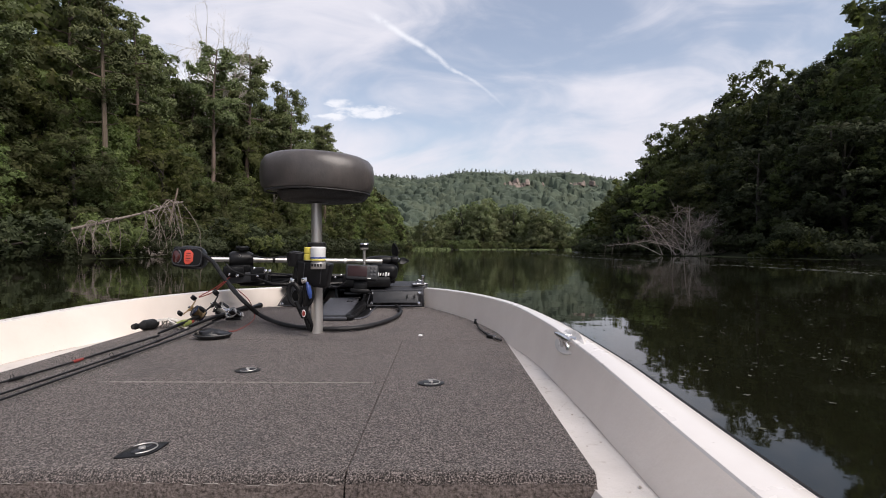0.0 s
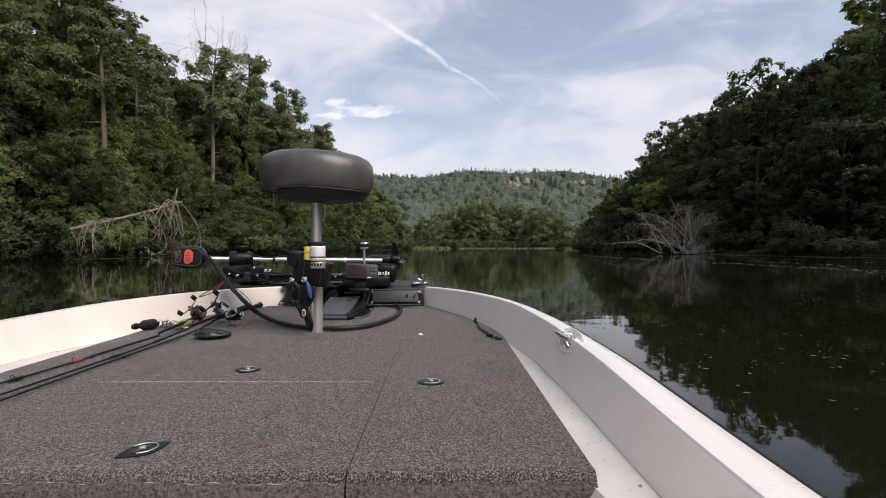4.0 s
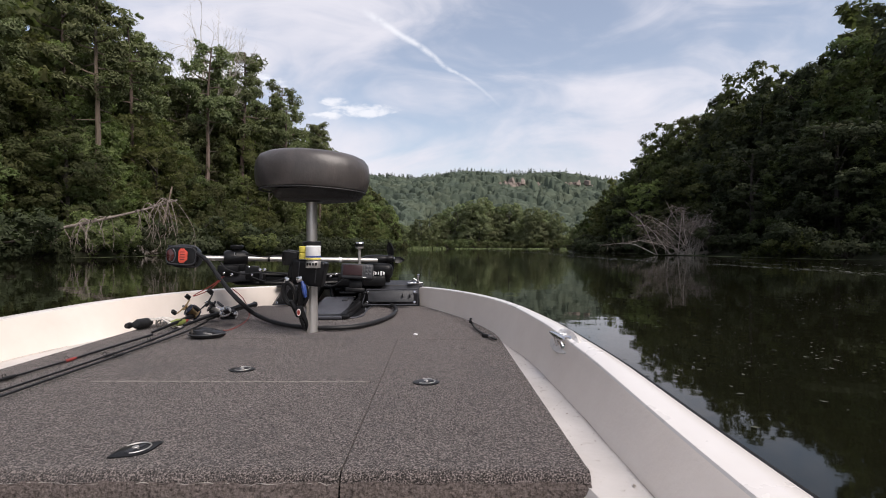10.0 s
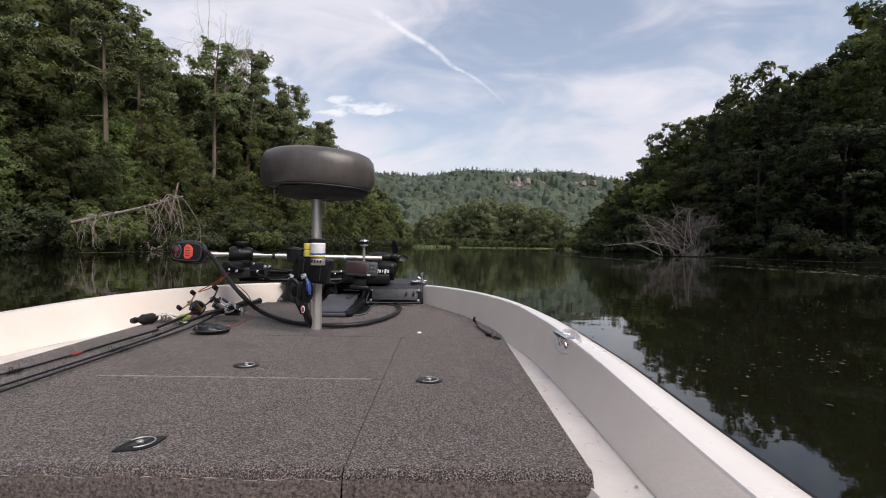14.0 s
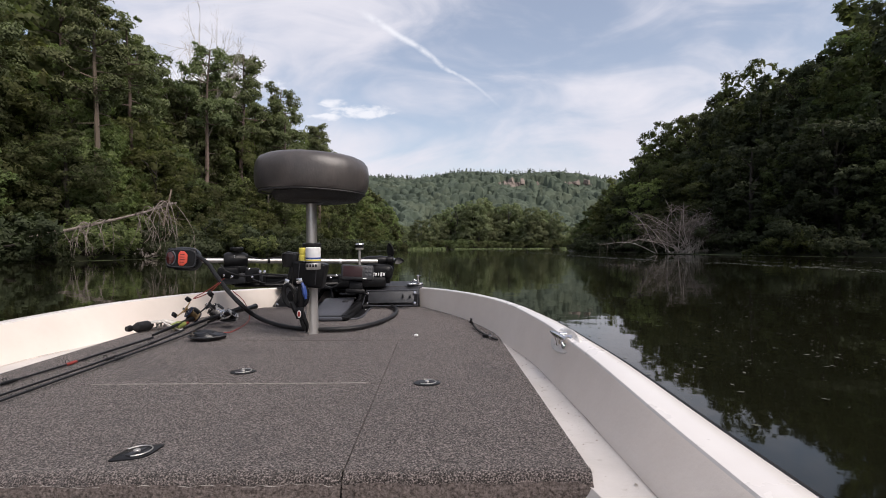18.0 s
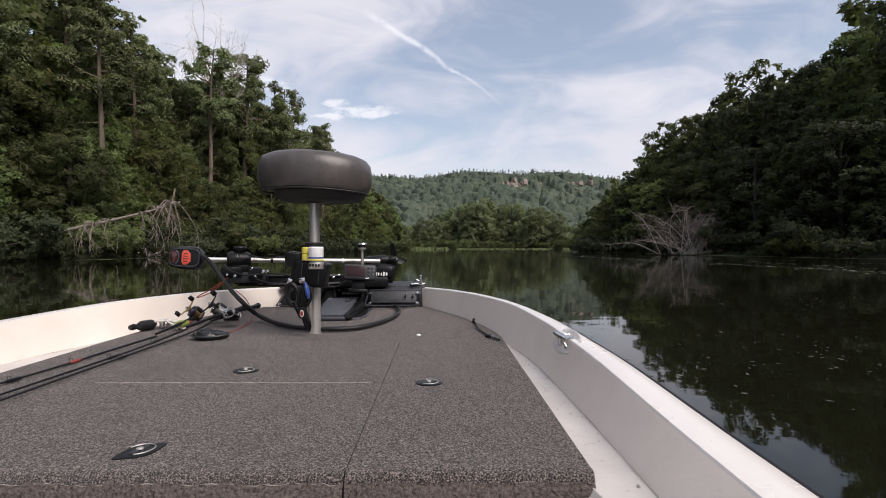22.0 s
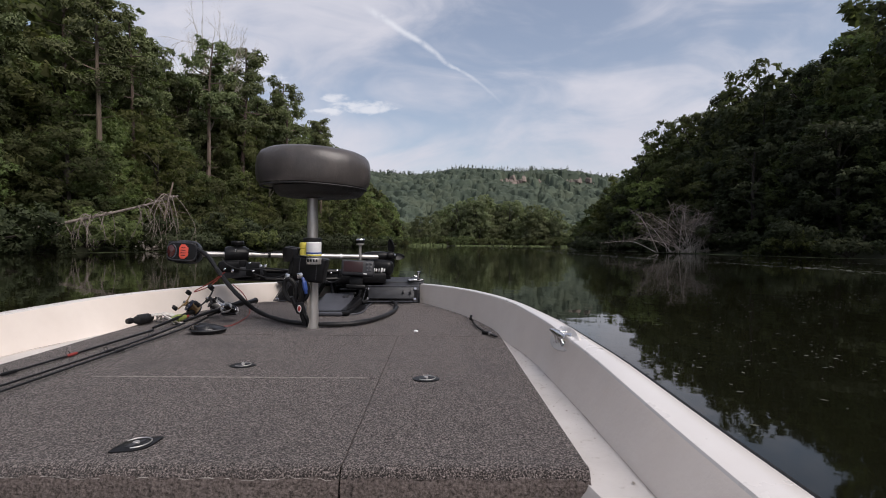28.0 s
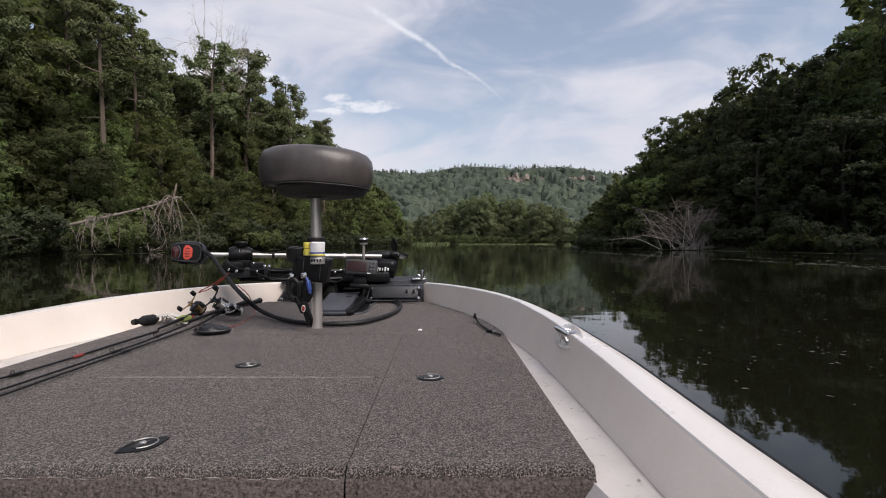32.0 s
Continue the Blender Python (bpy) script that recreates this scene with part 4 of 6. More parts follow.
# turned-down carpet along the step
for a, b in ((CX - 0.70, SEAM - 0.0012), (SEAM + 0.0012, CX + 0.787)):
    roll = []
    for x in np.linspace(a, b, 50):
        wv = 0.0008 * rngb.normal()
        roll.append([(x, NEAR + 0.019, DECK - 0.0015)] + [(x, NEAR + 0.017 - 0.018 * math.sin(q) + wv, DECK + 0.0004 - 0.018 * (1 - math.cos(q))) for q in np.linspace(0, math.pi / 2, 6)])
    part("carpet_roll", loft(roll, Geo()), M_CARPET, boat)
    g = Geo()
    xs = np.linspace(a, b, 60)
    rows = []
    for x in xs:
        wv = 0.0022 * math.sin(x * 47) + 0.0018 * rngb.normal()
        rows.append([(x, NEAR + 0.008, DECK - 0.016), (x, NEAR - 0.003, DECK - 0.0165 + wv), (x, NEAR - 0.0065, DECK - 0.022), (x, NEAR - 0.0075 + wv, DECK - 0.05), (x, NEAR - 0.004, DECK - 0.078), (x, NEAR + 0.01, DECK - 0.08)])
    part("carpet_edge", loft(rows, g), M_CARPET_EDGE, boat, "worn brownish carpet turned down over the step")
    g = Geo()
    pts = [(x, NEAR - 0.0035, DECK - 0.0165 + 0.0016 * math.sin(x * 47) + 0.0014 * rngb.normal()) for x in np.linspace(a + 0.01, b - 0.01 if a < -1 else a + 0.02, 110)]
    if a < -1:
        part("frayed_edge", g.tube(pts, [0.0001 + 0.0010 * rngb.random() ** 2 for _ in pts], 5), M_BACKING, boat)
# step ledge with the measuring board
part("step_ledge", Geo().box((CX, 0.46, 0.345), (1.72, 0.66, 0.05), (0, 0, 0), 0.01), M_GEL, boat, "white moulded step behind the deck")
part("ruler_board", Geo().box((-0.62, 0.727, 0.3735), (0.72, 0.10, 0.006), (0, 0, 0), 0.002), M_WHITE, boat, "white fish measuring board with green print")


def lettering(name, body, size, m, mat, parent, label=""):
    cu = bpy.data.curves.new(name, "FONT")
    cu.body, cu.size, cu.align_x, cu.extrude = body, size, "CENTER", 0.0004
    tmp = new(name, cu)
    me = bpy.data.meshes.new_from_object(tmp.evaluated_get(bpy.context.evaluated_depsgraph_get()))
    bpy.data.objects.remove(tmp)
    g = Geo().add([m @ v.co for v in me.vertices], [tuple(p.vertices) for p in me.polygons])
    return part(name, g, mat, parent, label, False)


lettering("print", "Fish Ruler", 0.045, pose(-0.52, 0.735, 0.3775), M_GREENPRINT, boat, "green lettering")
g = Geo()
for i in range(5):
    g.box((-0.40 + 0.022 * i, 0.742, 0.3775), (0.016, 0.006, 0.001), bevel=0)
    g.box((-0.66 - 0.02 * i, 0.742, 0.3775), (0.012, 0.014, 0.001), bevel=0)
part("print_bars", g, M_GREENPRINT, boat)


def latch(x, y, turn, parent, pointed):
    """A flush lift-ring latch let into the carpet."""
    m = pose(x, y, DECK, 0, 0, turn) @ Matrix.Scale(0.68, 4)

    def put(g):
        return Geo().add([m @ Vector(p) for p in g.v], g.f)

    out = []
    for k in range(28):
        a = 2 * math.pi * k / 28
        w = 0.047 + (0.017 * abs(math.cos(a)) ** 6 if pointed else 0.004 * abs(math.cos(a)) ** 4)
        out.append((w * math.cos(a) * 1.02, 0.041 * math.sin(a) * (1 if not pointed else 1 - 0.25 * abs(math.cos(a)) ** 3)))
    part("latch_plate", put(Geo().slab(out, 0.004, 0.012, 0.002)), M_BLACK, parent, "black plastic latch plate")
    ringp = [(0.035 * math.cos(a), 0.031 * math.sin(a), 0.0065) for a in np.linspace(-2.3, 1.9, 26)]
    part("latch_ring", put(Geo().tube(ringp, 0.0018, 8)), M_ALU, parent, "chrome lift ring")
    part("latch_key", put(Geo().lathe((0, 0.003, 0.003), [(0.0085, 0), (0.0085, 0.005), (0.0075, 0.0065), (0.003, 0.0065)], 18)), M_ALU, parent, "round chrome lock")
    part("latch_grip", put(Geo().box((-0.014, -0.004, 0.0045), (0.03, 0.016, 0.006), (0, 0, 25), 0.003).box((0.016, 0.006, 0.0045), (0.02, 0.012, 0.005), (0, 0, 25), 0.002)), M_CHARCOAL, parent)


latch(-0.532, 0.868, 50, lid_l, True)
latch(-0.561, 1.407, 8, deck, False)
latch(-0.036, 1.286, 0, lid_r, False)


def cleat(side):
    """A low chrome mooring cleat let into a moulded pocket of the gunwale."""
    y = 1.385
    o, c, t = (sheer(y, q) for q in (S_OUT, S_CAP, S_TOP))
    m = pose(CX + side * (o - c + 0.004), y, t - 0.016, 0, side * -52, side * 6) @ Matrix.Translation((0, 0, 0.003)) @ Matrix.Scale(0.84, 4)

    def put(g):
        return Geo().add([m @ Vector(p) for p in g.v], g.f)

    dish = [(0.046, -0.012), (0.0455, -0.001), (0.0435, 0.0007), (0.030, 0.0004), (0.015, 0.0002), (0.001, 0.0)]
    pocket = Geo().lathe((0, 0, 0), dish, 40)
    pocket.v = [(p[0] * (0.98 + 0.16 * p[1] / 0.046), p[1] * 2.5, p[2]) for p in pocket.v]
    body = part("cleat_base", put(pocket), M_GEL, boat, "moulded white cleat pocket")
    horn = Geo().tube([(0, -0.054, 0.026), (0, -0.036, 0.026), (0, 0.0, 0.024), (0, 0.040, 0.027), (0, 0.074, 0.031)], [0.004, 0.0075, 0.0095, 0.0075, 0.003], 12)
    horn.v = [(p[0] * 1.25, p[1], p[2] * 0.96) for p in horn.v]
    part("cleat_horn", put(horn), M_STEEL, body, "polished steel horn")
    for qx, qy in ((-0.013, -0.022), (0.013, -0.022), (-0.013, 0.018), (0.013, 0.018)):
        part("cleat_post", put(Geo().tube([(qx * 1.5, qy * 1.4, 0.0), (qx * 1.2, qy * 1.15, 0.010), (qx * 0.6, qy, 0.022)], [0.009, 0.0055, 0.006], 10)), M_STEEL, body)
    for qy in (-0.031, 0.026):
        part("cleat_foot", put(Geo().box((0, qy, 0.003), (0.048, 0.018, 0.006), (0, 0, 0), 0.0025)), M_STEEL, body)


cleat(1)
cleat(-1)

# bow tray round the steering pedal and the moulded nose panel
part("nose_panel", Geo().slab([(-0.938, 0.455), (-0.725, 0.458), (-0.664, 0.560), (-0.868, 0.562)], 0.0, 0.15, 0.010).moved(pose(0, 2.79, 0, 90, 0, 0)), M_CHARCOAL, boat, "charcoal moulded nose panel")
part("panel_recess", Geo().slab([(-0.895, 0.475), (-0.765, 0.475), (-0.72, 0.54), (-0.855, 0.543)], 0.0, 0.01, 0.003).moved(pose(0, 2.788, 0, 90, 0, 0)), M_BLACK, boat)
nose = part("nose_panel", Geo().box((-0.2725, 2.87, 0.505), (0.315, 0.16, 0.11), (24, 0, 0), 0.008, 2, 0.96), M_CHARCOAL, boat, "charcoal moulded nose panel with dead switches")
for k in range(4):
    part("bracket_rib", Geo().box((-0.52 + 0.002 * k, 2.74 + 0.012 * k, 0.478 + 0.024 * k), (0.115 - 0.012 * k, 0.02, 0.012), (-20, 0, 0), 0.004), M_BLACK if k % 2 else M_CHARCOAL, boat)
for sx in (-1, 1):
    part("bracket_cheek", Geo().box((-0.52 + sx * 0.075, 2.77, 0.51), (0.016, 0.07, 0.11), (-14, sx * 10, 0), 0.005), M_BLACK, boat)
g = Geo().box((-0.27, 2.722, 0.512), (0.25, 0.006, 0.066), (-24, 0, 0), 0.004)
part("switch_plate", g, M_CHARCOAL, nose, "grey switch plate")
for x in (-0.205, -0.165):
    part("switch", Geo().box((x, 2.712, 0.518), (0.008, 0.01, 0.02), (-24, 0, 0), 0.002), M_BLACK, nose)
for x, z in ((-0.14, 0.535), (-0.14, 0.482), (-0.40, 0.533), (-0.40, 0.480), (-0.885, 0.475)):
    part("screw", Geo().lathe((x, 2.735 - (z - 0.5) * -0.45 - 0.03, z), [(0.0085, 0), (0.0085, 0.003), (0.005, 0.006)], 12, (0, -1, 0.4)), M_STEEL, boat)
for rim in ([(-0.938, 0.455), (-0.868, 0.562), (-0.664, 0.560), (-0.725, 0.458)], [(-0.885, 0.480), (-0.845, 0.545), (-0.715, 0.543), (-0.760, 0.480)]):
    part("panel_rim", Geo().tube([(x, 2.785, z) for x, z in rim + rim[:1]], 0.0028, 6), M_GREY, boat)
part("panel_rim", Geo().tube([(x, 2.722 + 0.45 * (z - 0.512) - 0.006, z) for x, z in ((-0.425, 0.468), (-0.405, 0.548), (-0.125, 0.550), (-0.125, 0.470), (-0.425, 0.468))], 0.003, 6), M_GREY, boat)
part("nose_top", Geo().box((-0.52, 2.93, 0.555), (0.84, 0.16, 0.02), (0, 0, 0), 0.008), M_CHARCOAL, boat)
part("tray_side", Geo().box((-0.60, 2.76, 0.475), (0.02, 0.28, 0.07), (14, 0, 12), 0.006).box((-0.44, 2.76, 0.475), (0.02, 0.28, 0.07), (14, 0, -12), 0.006), M_BLACK, boat)
tray = [Vector(q).xy for q in ((-0.645, 2.326, 0.450), (-0.399, 2.342, 0.450), (-0.382, 2.605, 0.450), (-0.380, 2.987, 0.450), (-0.445, 3.161, 0.450), (-0.803, 3.101, 0.450))]
part("tray_floor", Geo().slab([tuple(q) for q in tray], DECK + 0.004, 0.008, 0.003), M_BLACK, boat, "black foot tray")
part("tray_rim", Geo().tube(spline([(*q, DECK + 0.004) for q in tray[:4]], 4), 0.0045, 8), M_GREY, boat, "pale grey rim of the foot tray")
part("tray_rim", Geo().tube([(*tray[0], DECK + 0.004), (*tray[5], DECK + 0.004)], 0.0045, 8), M_GREY, boat, "pale grey rim of the foot tray")
part("tray_back", Geo().box((-0.52, 2.86, 0.50), (0.20, 0.03, 0.09), (20, 0, 0), 0.01), M_BLACK, boat)
g = Geo()
for q in ((-0.440, 2.467, 0.450), (-0.435, 2.605, 0.450), (-0.436, 2.759, 0.450), (-0.397, 2.647, 0.450)):
    part("tray_screw", Geo().lathe(Vector(q) + Vector((0, 0, 0.005)), [(0.0055, 0), (0.0045, 0.003)], 10), M_STEEL, boat)
part("bow_eye", Geo().box((-0.145, 2.86, 0.572), (0.09, 0.035, 0.012), (0, 0, 20), 0.004).tube([(-0.17, 2.85, 0.58), (-0.15, 2.84, 0.598), (-0.12, 2.85, 0.58)], 0.006, 8).lathe((-0.125, 2.84, 0.578), [(0.007, 0), (0.007, 0.03), (0.011, 0.032), (0.011, 0.044), (0.004, 0.046)], 12), M_STEEL, boat, "bow light socket of bright metal")
part("deck_stud", Geo().lathe((-0.095, 1.938, 0.450), [(0.0085, -0.002), (0.0085, 0.003), (0.0055, 0.005), (0.004, 0.002)], 14), M_WHITE, boat)
strap = spline([(0.128, 2.091, 0.485), (0.139, 2.114, 0.462), (0.150, 2.004, 0.458), (0.181, 1.895, 0.456), (0.206, 1.810, 0.458)], 5)
part("hold_down_strap", Geo().tube(strap, 0.0042, 8).box((0.129, 2.104, 0.480), (0.010, 0.006, 0.022), (0, 12, 20), 0.002).box((0.176, 1.885, 0.458), (0.03, 0.02, 0.012), (0, 0, -35), 0.003), M_RUB, boat, "black hold-down strap with buckle")
part("strap_pin", Geo().lathe((0.184, 1.842, 0.460), [(0.006, 0), (0.006, 0.008), (0.003, 0.009)], 10), M_STEEL, boat)

# ---- steering pedal ----
pedal = thing("foot_pedal", (-0.53, 2.42, DECK), "grey foot pedal of the bow motor set in its tray", "pedal")
plate = part("pedal_plate", Geo().box((-0.53, 2.45, 0.486), (0.155, 0.34, 0.018), (9, 0, 0), 0.008), M_GREY, pedal, "grey ribbed tread plate")
part("pedal_base", Geo().box((-0.52, 2.44, 0.464), (0.20, 0.30, 0.02), (0, 0, 0), 0.008), M_BLACK, pedal)
part("pedal_switch", Geo().box((-0.486, 2.55, 0.512), (0.03, 0.04, 0.012), (9, 0, 0), 0.004), M_CHARCOAL, plate)
part("pedal_side", Geo().box((-0.436, 2.44, 0.473), (0.03, 0.28, 0.04), (6, 0, -6), 0.008), M_BLACK, pedal)
part("pedal_clip", Geo().box((-0.625, 2.36, 0.474), (0.012, 0.03, 0.035), (0, 0, 0), 0.003), M_ALU, pedal)

# ---- casting seat ----
PX, PY = -0.516, 2.0
seat = thing("casting_seat", (PX, PY, DECK), "round grey vinyl casting seat on an aluminium pole", "seat")
prof = [(0.02, 1.020), (0.195, 1.021), (0.212, 1.025), (0.2215, 1.040), (0.2265, 1.07), (0.2265, 1.102), (0.2215, 1.130), (0.207, 1.151), (0.180, 1.163), (0.12, 1.171), (0.06, 1.1745), (0.001, 1.175)]
g = Geo().lathe((PX, PY + 0.02, 0), prof, 48, (0, 0, 1), (1.0, 0.86))
g.v = [(x, y, z - 0.055 * (x - PX) * (1 if x > PX else 0.25) + 0.004 * math.sin(9 * math.atan2(y - PY, x - PX)) * (1 if 1.03 < z < 1.14 else 0)) for x, y, z in g.v]
cushion = part("cushion", g, M_VINYL, seat, "dull grey padded vinyl cushion")
piping = [(PX + 0.2235 * math.cos(a), PY + 0.02 + 0.1925 * math.sin(a), 1.178 - (0.012 * math.cos(a) if math.cos(a) > 0 else 0.003 * math.cos(a))) for a in np.linspace(0, 2 * math.pi, 49)]
part("bottom_welt", Geo().tube([(PX + (p[0] - PX) * 0.93, PY + 0.02 + (p[1] - PY - 0.02) * 0.93, 1.019 - 0.05 * max(0, p[0] - PX)) for p in piping], 0.004, 6), M_VINYL_DARK, cushion)
pan = [(0.03, 0.976), (0.12, 0.974), (0.160, 0.980), (0.174, 0.992), (0.182, 1.010), (0.184, 1.016)]
pan_ = part("seat_pan", Geo().lathe((PX + 0.024, PY + 0.02, 0), pan, 40, (0, 0, 1), (1.0, 0.86)), M_VINYL_DARK, seat, "dark moulded underside")
part("mount_plate", Geo().lathe((PX, PY, 0), [(0.04, 0.970), (0.06, 0.982), (0.065, 0.99)], 20), M_BLACK, pan_)
part("pole", Geo().lathe((PX, PY, 0), [(0.0255, DECK - 0.002), (0.0245, DECK + 0.004), (0.0228, 0.60), (0.0215, 0.8), (0.0205, 1.02)], 28), M_ALU, seat, "brushed aluminium pole")

# ---- tool holder strapped to the pole ----
HY = PY - 0.045
tool = thing("tool_holder", (PX - 0.03, HY, 0.64), "black tool holder strapped round the seat pole", "holder")
pouch = Geo().box((0, 0, 0), (0.118, 0.056, 0.098), (0, 0, 0), 0.010, 3, 1.14).moved(pose(PX + 0.004, HY - 0.004, 0.690, 0, 6, -4))
pouch.box((PX - 0.066, HY, 0.752), (0.050, 0.05, 0.052), (0, 8, 8), 0.006).box((PX - 0.058, HY + 0.006, 0.700), (0.042, 0.045, 0.080), (0, 10, 8), 0.008)
part("pouch", pouch, M_BLACK, tool, "black fabric pouch")
for c, size, turn in (((PX - 0.030, HY - 0.037, 0.695), (0.003, 0.004, 0.080), (0, 6, 0)), ((PX + 0.036, HY - 0.036, 0.690), (0.003, 0.004, 0.076), (0, 6, 0)),
                      ((PX - 0.066, HY - 0.027, 0.772), (0.046, 0.003, 0.005), (0, 8, 8))):
    part("seam", Geo().box(c, size, turn, 0.001), M_CHARCOAL, tool, "charcoal webbing seam")
part("strap", Geo().lathe((PX, PY, 0), [(0.030, 0.778), (0.037, 0.781), (0.037, 0.811), (0.030, 0.814)], 24), M_RUB, tool, "black webbing strap")
part("cup", Geo().lathe((PX - 0.075, HY, 0), [(0.026, 0.72), (0.030, 0.745), (0.030, 0.772), (0.026, 0.772), (0.024, 0.755)], 20), M_BLACK, tool)
part("yellow_tube", Geo().lathe((PX - 0.014, HY - 0.02, 0), [(0.018, 0.745), (0.019, 0.75), (0.0185, 0.765), (0.015, 0.769), (0.0185, 0.773), (0.019, 0.792), (0.016, 0.795)], 18), M_YELLOW, tool, "yellow plastic tube")
roll_ = part("white_roll", Geo().lathe((PX + 0.026, HY - 0.036, 0), [(0.0265, 0.742), (0.0285, 0.745), (0.0285, 0.794), (0.026, 0.797), (0.021, 0.797), (0.020, 0.78)], 22), M_WHITE, tool, "roll of white tape")
part("tape_band", Geo().lathe((PX + 0.026, HY - 0.036, 0), [(0.0287, 0.752), (0.0291, 0.753), (0.0291, 0.757), (0.0287, 0.758)], 22), M_BLUE, roll_)
part("tape_band", Geo().lathe((PX + 0.026, HY - 0.036, 0), [(0.0287, 0.744), (0.0292, 0.745), (0.0292, 0.749), (0.0287, 0.75)], 22), M_YELLOW, roll_)
can = part("can_label", Geo().lathe((PX + 0.027, HY - 0.036, 0), [(0.0285, 0.712), (0.029, 0.713), (0.029, 0.736), (0.0285, 0.737)], 22), M_ALU, tool, "silver-grey can with dark print")
g = Geo()
for i in range(4):
    g.box((PX + 0.011 + 0.011 * i, HY - 0.0655, 0.727), (0.006, 0.002, 0.010), (0, 0, 0), 0)
part("print_bars", g, M_BLACK, can)
pl = thing("pliers", (PX - 0.03, HY - 0.03, 0.5), "black-handled pliers hanging in the tool holder", "pliers")
part("finger_loop", Geo().tube([(PX - 0.064 + 0.020 * math.cos(a) + 0.012 * math.sin(a), HY - 0.04, 0.612 + 0.040 * math.sin(a) * -1 + 0.010 * math.cos(a)) for a in np.linspace(0, 2 * math.pi, 25)], 0.0095, 8), M_BLACK, pl)
part("finger_loop", Geo().tube([(PX - 0.012 + 0.016 * math.cos(a), HY - 0.042, 0.612 + 0.036 * math.sin(a)) for a in np.linspace(0, 2 * math.pi, 25)], 0.0085, 8), M_BLACK, pl)
part("grip", Geo().tube(spline([(PX - 0.056, HY - 0.04, 0.585), (PX - 0.042, HY - 0.04, 0.555), (PX - 0.030, HY - 0.04, 0.53)], 5), 0.012, 8), M_BLACK, pl)
part("grip", Geo().tube(spline([(PX - 0.02, HY - 0.04, 0.65), (PX - 0.016, HY - 0.045, 0.60), (PX - 0.022, HY - 0.04, 0.55), (PX + 0.0, HY - 0.04, 0.50), (PX - 0.002, HY - 0.03, 0.468)], 5), [0.013] * 12 + [0.012, 0.010, 0.009, 0.008, 0.007, 0.006, 0.005, 0.004, 0.003], 8), M_BLACK, pl)
part("grip", Geo().tube(spline([(PX - 0.028, HY - 0.04, 0.56), (PX - 0.02, HY - 0.045, 0.52), (PX - 0.008, HY - 0.04, 0.475)], 5), 0.007, 8), M_BLACK, pl)
part("jaw", Geo().box((PX - 0.078, HY - 0.03, 0.66), (0.02, 0.012, 0.03), (0, 15, 0), 0.003), M_STEEL, pl, "grey steel jaws")
part("jaw", Geo().box((PX - 0.024, HY - 0.045, 0.668), (0.024, 0.012, 0.022), (0, -10, 0), 0.003), M_STEEL, pl, "grey steel jaws")
body_ = part("scale_body", Geo().box((PX - 0.022, HY - 0.055, 0.545), (0.028, 0.018, 0.045), (0, 0, 0), 0.005), M_BLACK, pl)
part("badge_rim", Geo().lathe((PX - 0.022, HY - 0.0645, 0.543), [(0.0095, 0), (0.009, 0.0012)], 16, (0, -1, 0), (0.8, 1.5)), M_WHITE, body_)
part("scale_badge", Geo().lathe((PX - 0.022, HY - 0.0655, 0.543), [(0.0075, 0), (0.0065, 0.002)], 16, (0, -1, 0), (0.8, 1.5)), M_REDLINE, body_, "red oval badge")
kn = thing("blue_tool", (PX - 0.005, HY - 0.05, 0.62), "blue-handled line cutter in the tool holder", "tool")
part("handle", Geo().tube(spline([(PX - 0.012, HY - 0.055, 0.66), (PX - 0.004, HY - 0.06, 0.64), (PX + 0.002, HY - 0.058, 0.60)], 5), [0.006] * 4 + [0.009] * 5 + [0.006] * 2, 8), M_BLUE, kn)

# ---- bow motor, stowed across the nose ----
motor = thing("trolling_motor", (-0.6, 2.6, 0.56), "black electric bow motor stowed across the nose", "motor")
HEAD, TAIL = Vector((-1.188, 2.420, 0.729)), Vector((-0.356, 2.800, 0.705))
ax = (TAIL - HEAD).normalized()
part("shaft", Geo().tube([HEAD, HEAD + ax * 0.5, TAIL], 0.0125, 14), M_ALU, motor, "bright metal shaft")
hm = Matrix.Translation((-1.225, 2.400, 0.738)) @ pose(0, 0, 0, -4, 3, 8)


def at_head(g):
    return Geo().add([hm @ Vector(p) for p in g.v], g.f)


head = part("head", at_head(Geo().box((0, 0, 0), (0.142, 0.13, 0.112), (0, 0, 0), 0.048, 7, 0.93)), M_BLACK, motor, "rounded black motor head")
part("bezel", at_head(Geo().box((0.002, -0.058, 0), (0.128, 0.02, 0.094), (0, 0, 0), 0.0095, 4)), M_BLACK, head)
part("red_badge", at_head(Geo().slab([(-0.010, -0.034), (0.006, -0.034), (0.022, -0.018), (0.022, 0.018), (0.006, 0.034), (-0.010, 0.034), (-0.018, 0.020), (-0.018, -0.020)], 0.003, 0.006, 0.002)
     .moved(pose(0.008, -0.069, 0, 90, 0, 0))), M_RED, head, "red-orange badge")
g = Geo()
for k in range(4):
    g.box((0.009, -0.0725, 0.018 - 0.012 * k), (0.022 - 0.002 * abs(k - 1.5), 0.001, 0.0028), (0, 0, 0), 0)
part("badge_print", at_head(g), M_LENS, head)
part("lens", at_head(Geo().lathe((-0.046, -0.064, 0), [(0.024, 0), (0.022, 0.005), (0.012, 0.009), (0.002, 0.010)], 20, (0, -1, 0), (0.8, 1.3))), M_LENS, head, "dark red glossy lens")
part("ring_mark", at_head(Geo().tube([(-0.043 + 0.020 * math.sin(a), -0.069, 0.032 * math.cos(a)) for a in np.linspace(0.3, math.pi - 0.3, 12)], 0.0028, 6)), M_GREY, head)
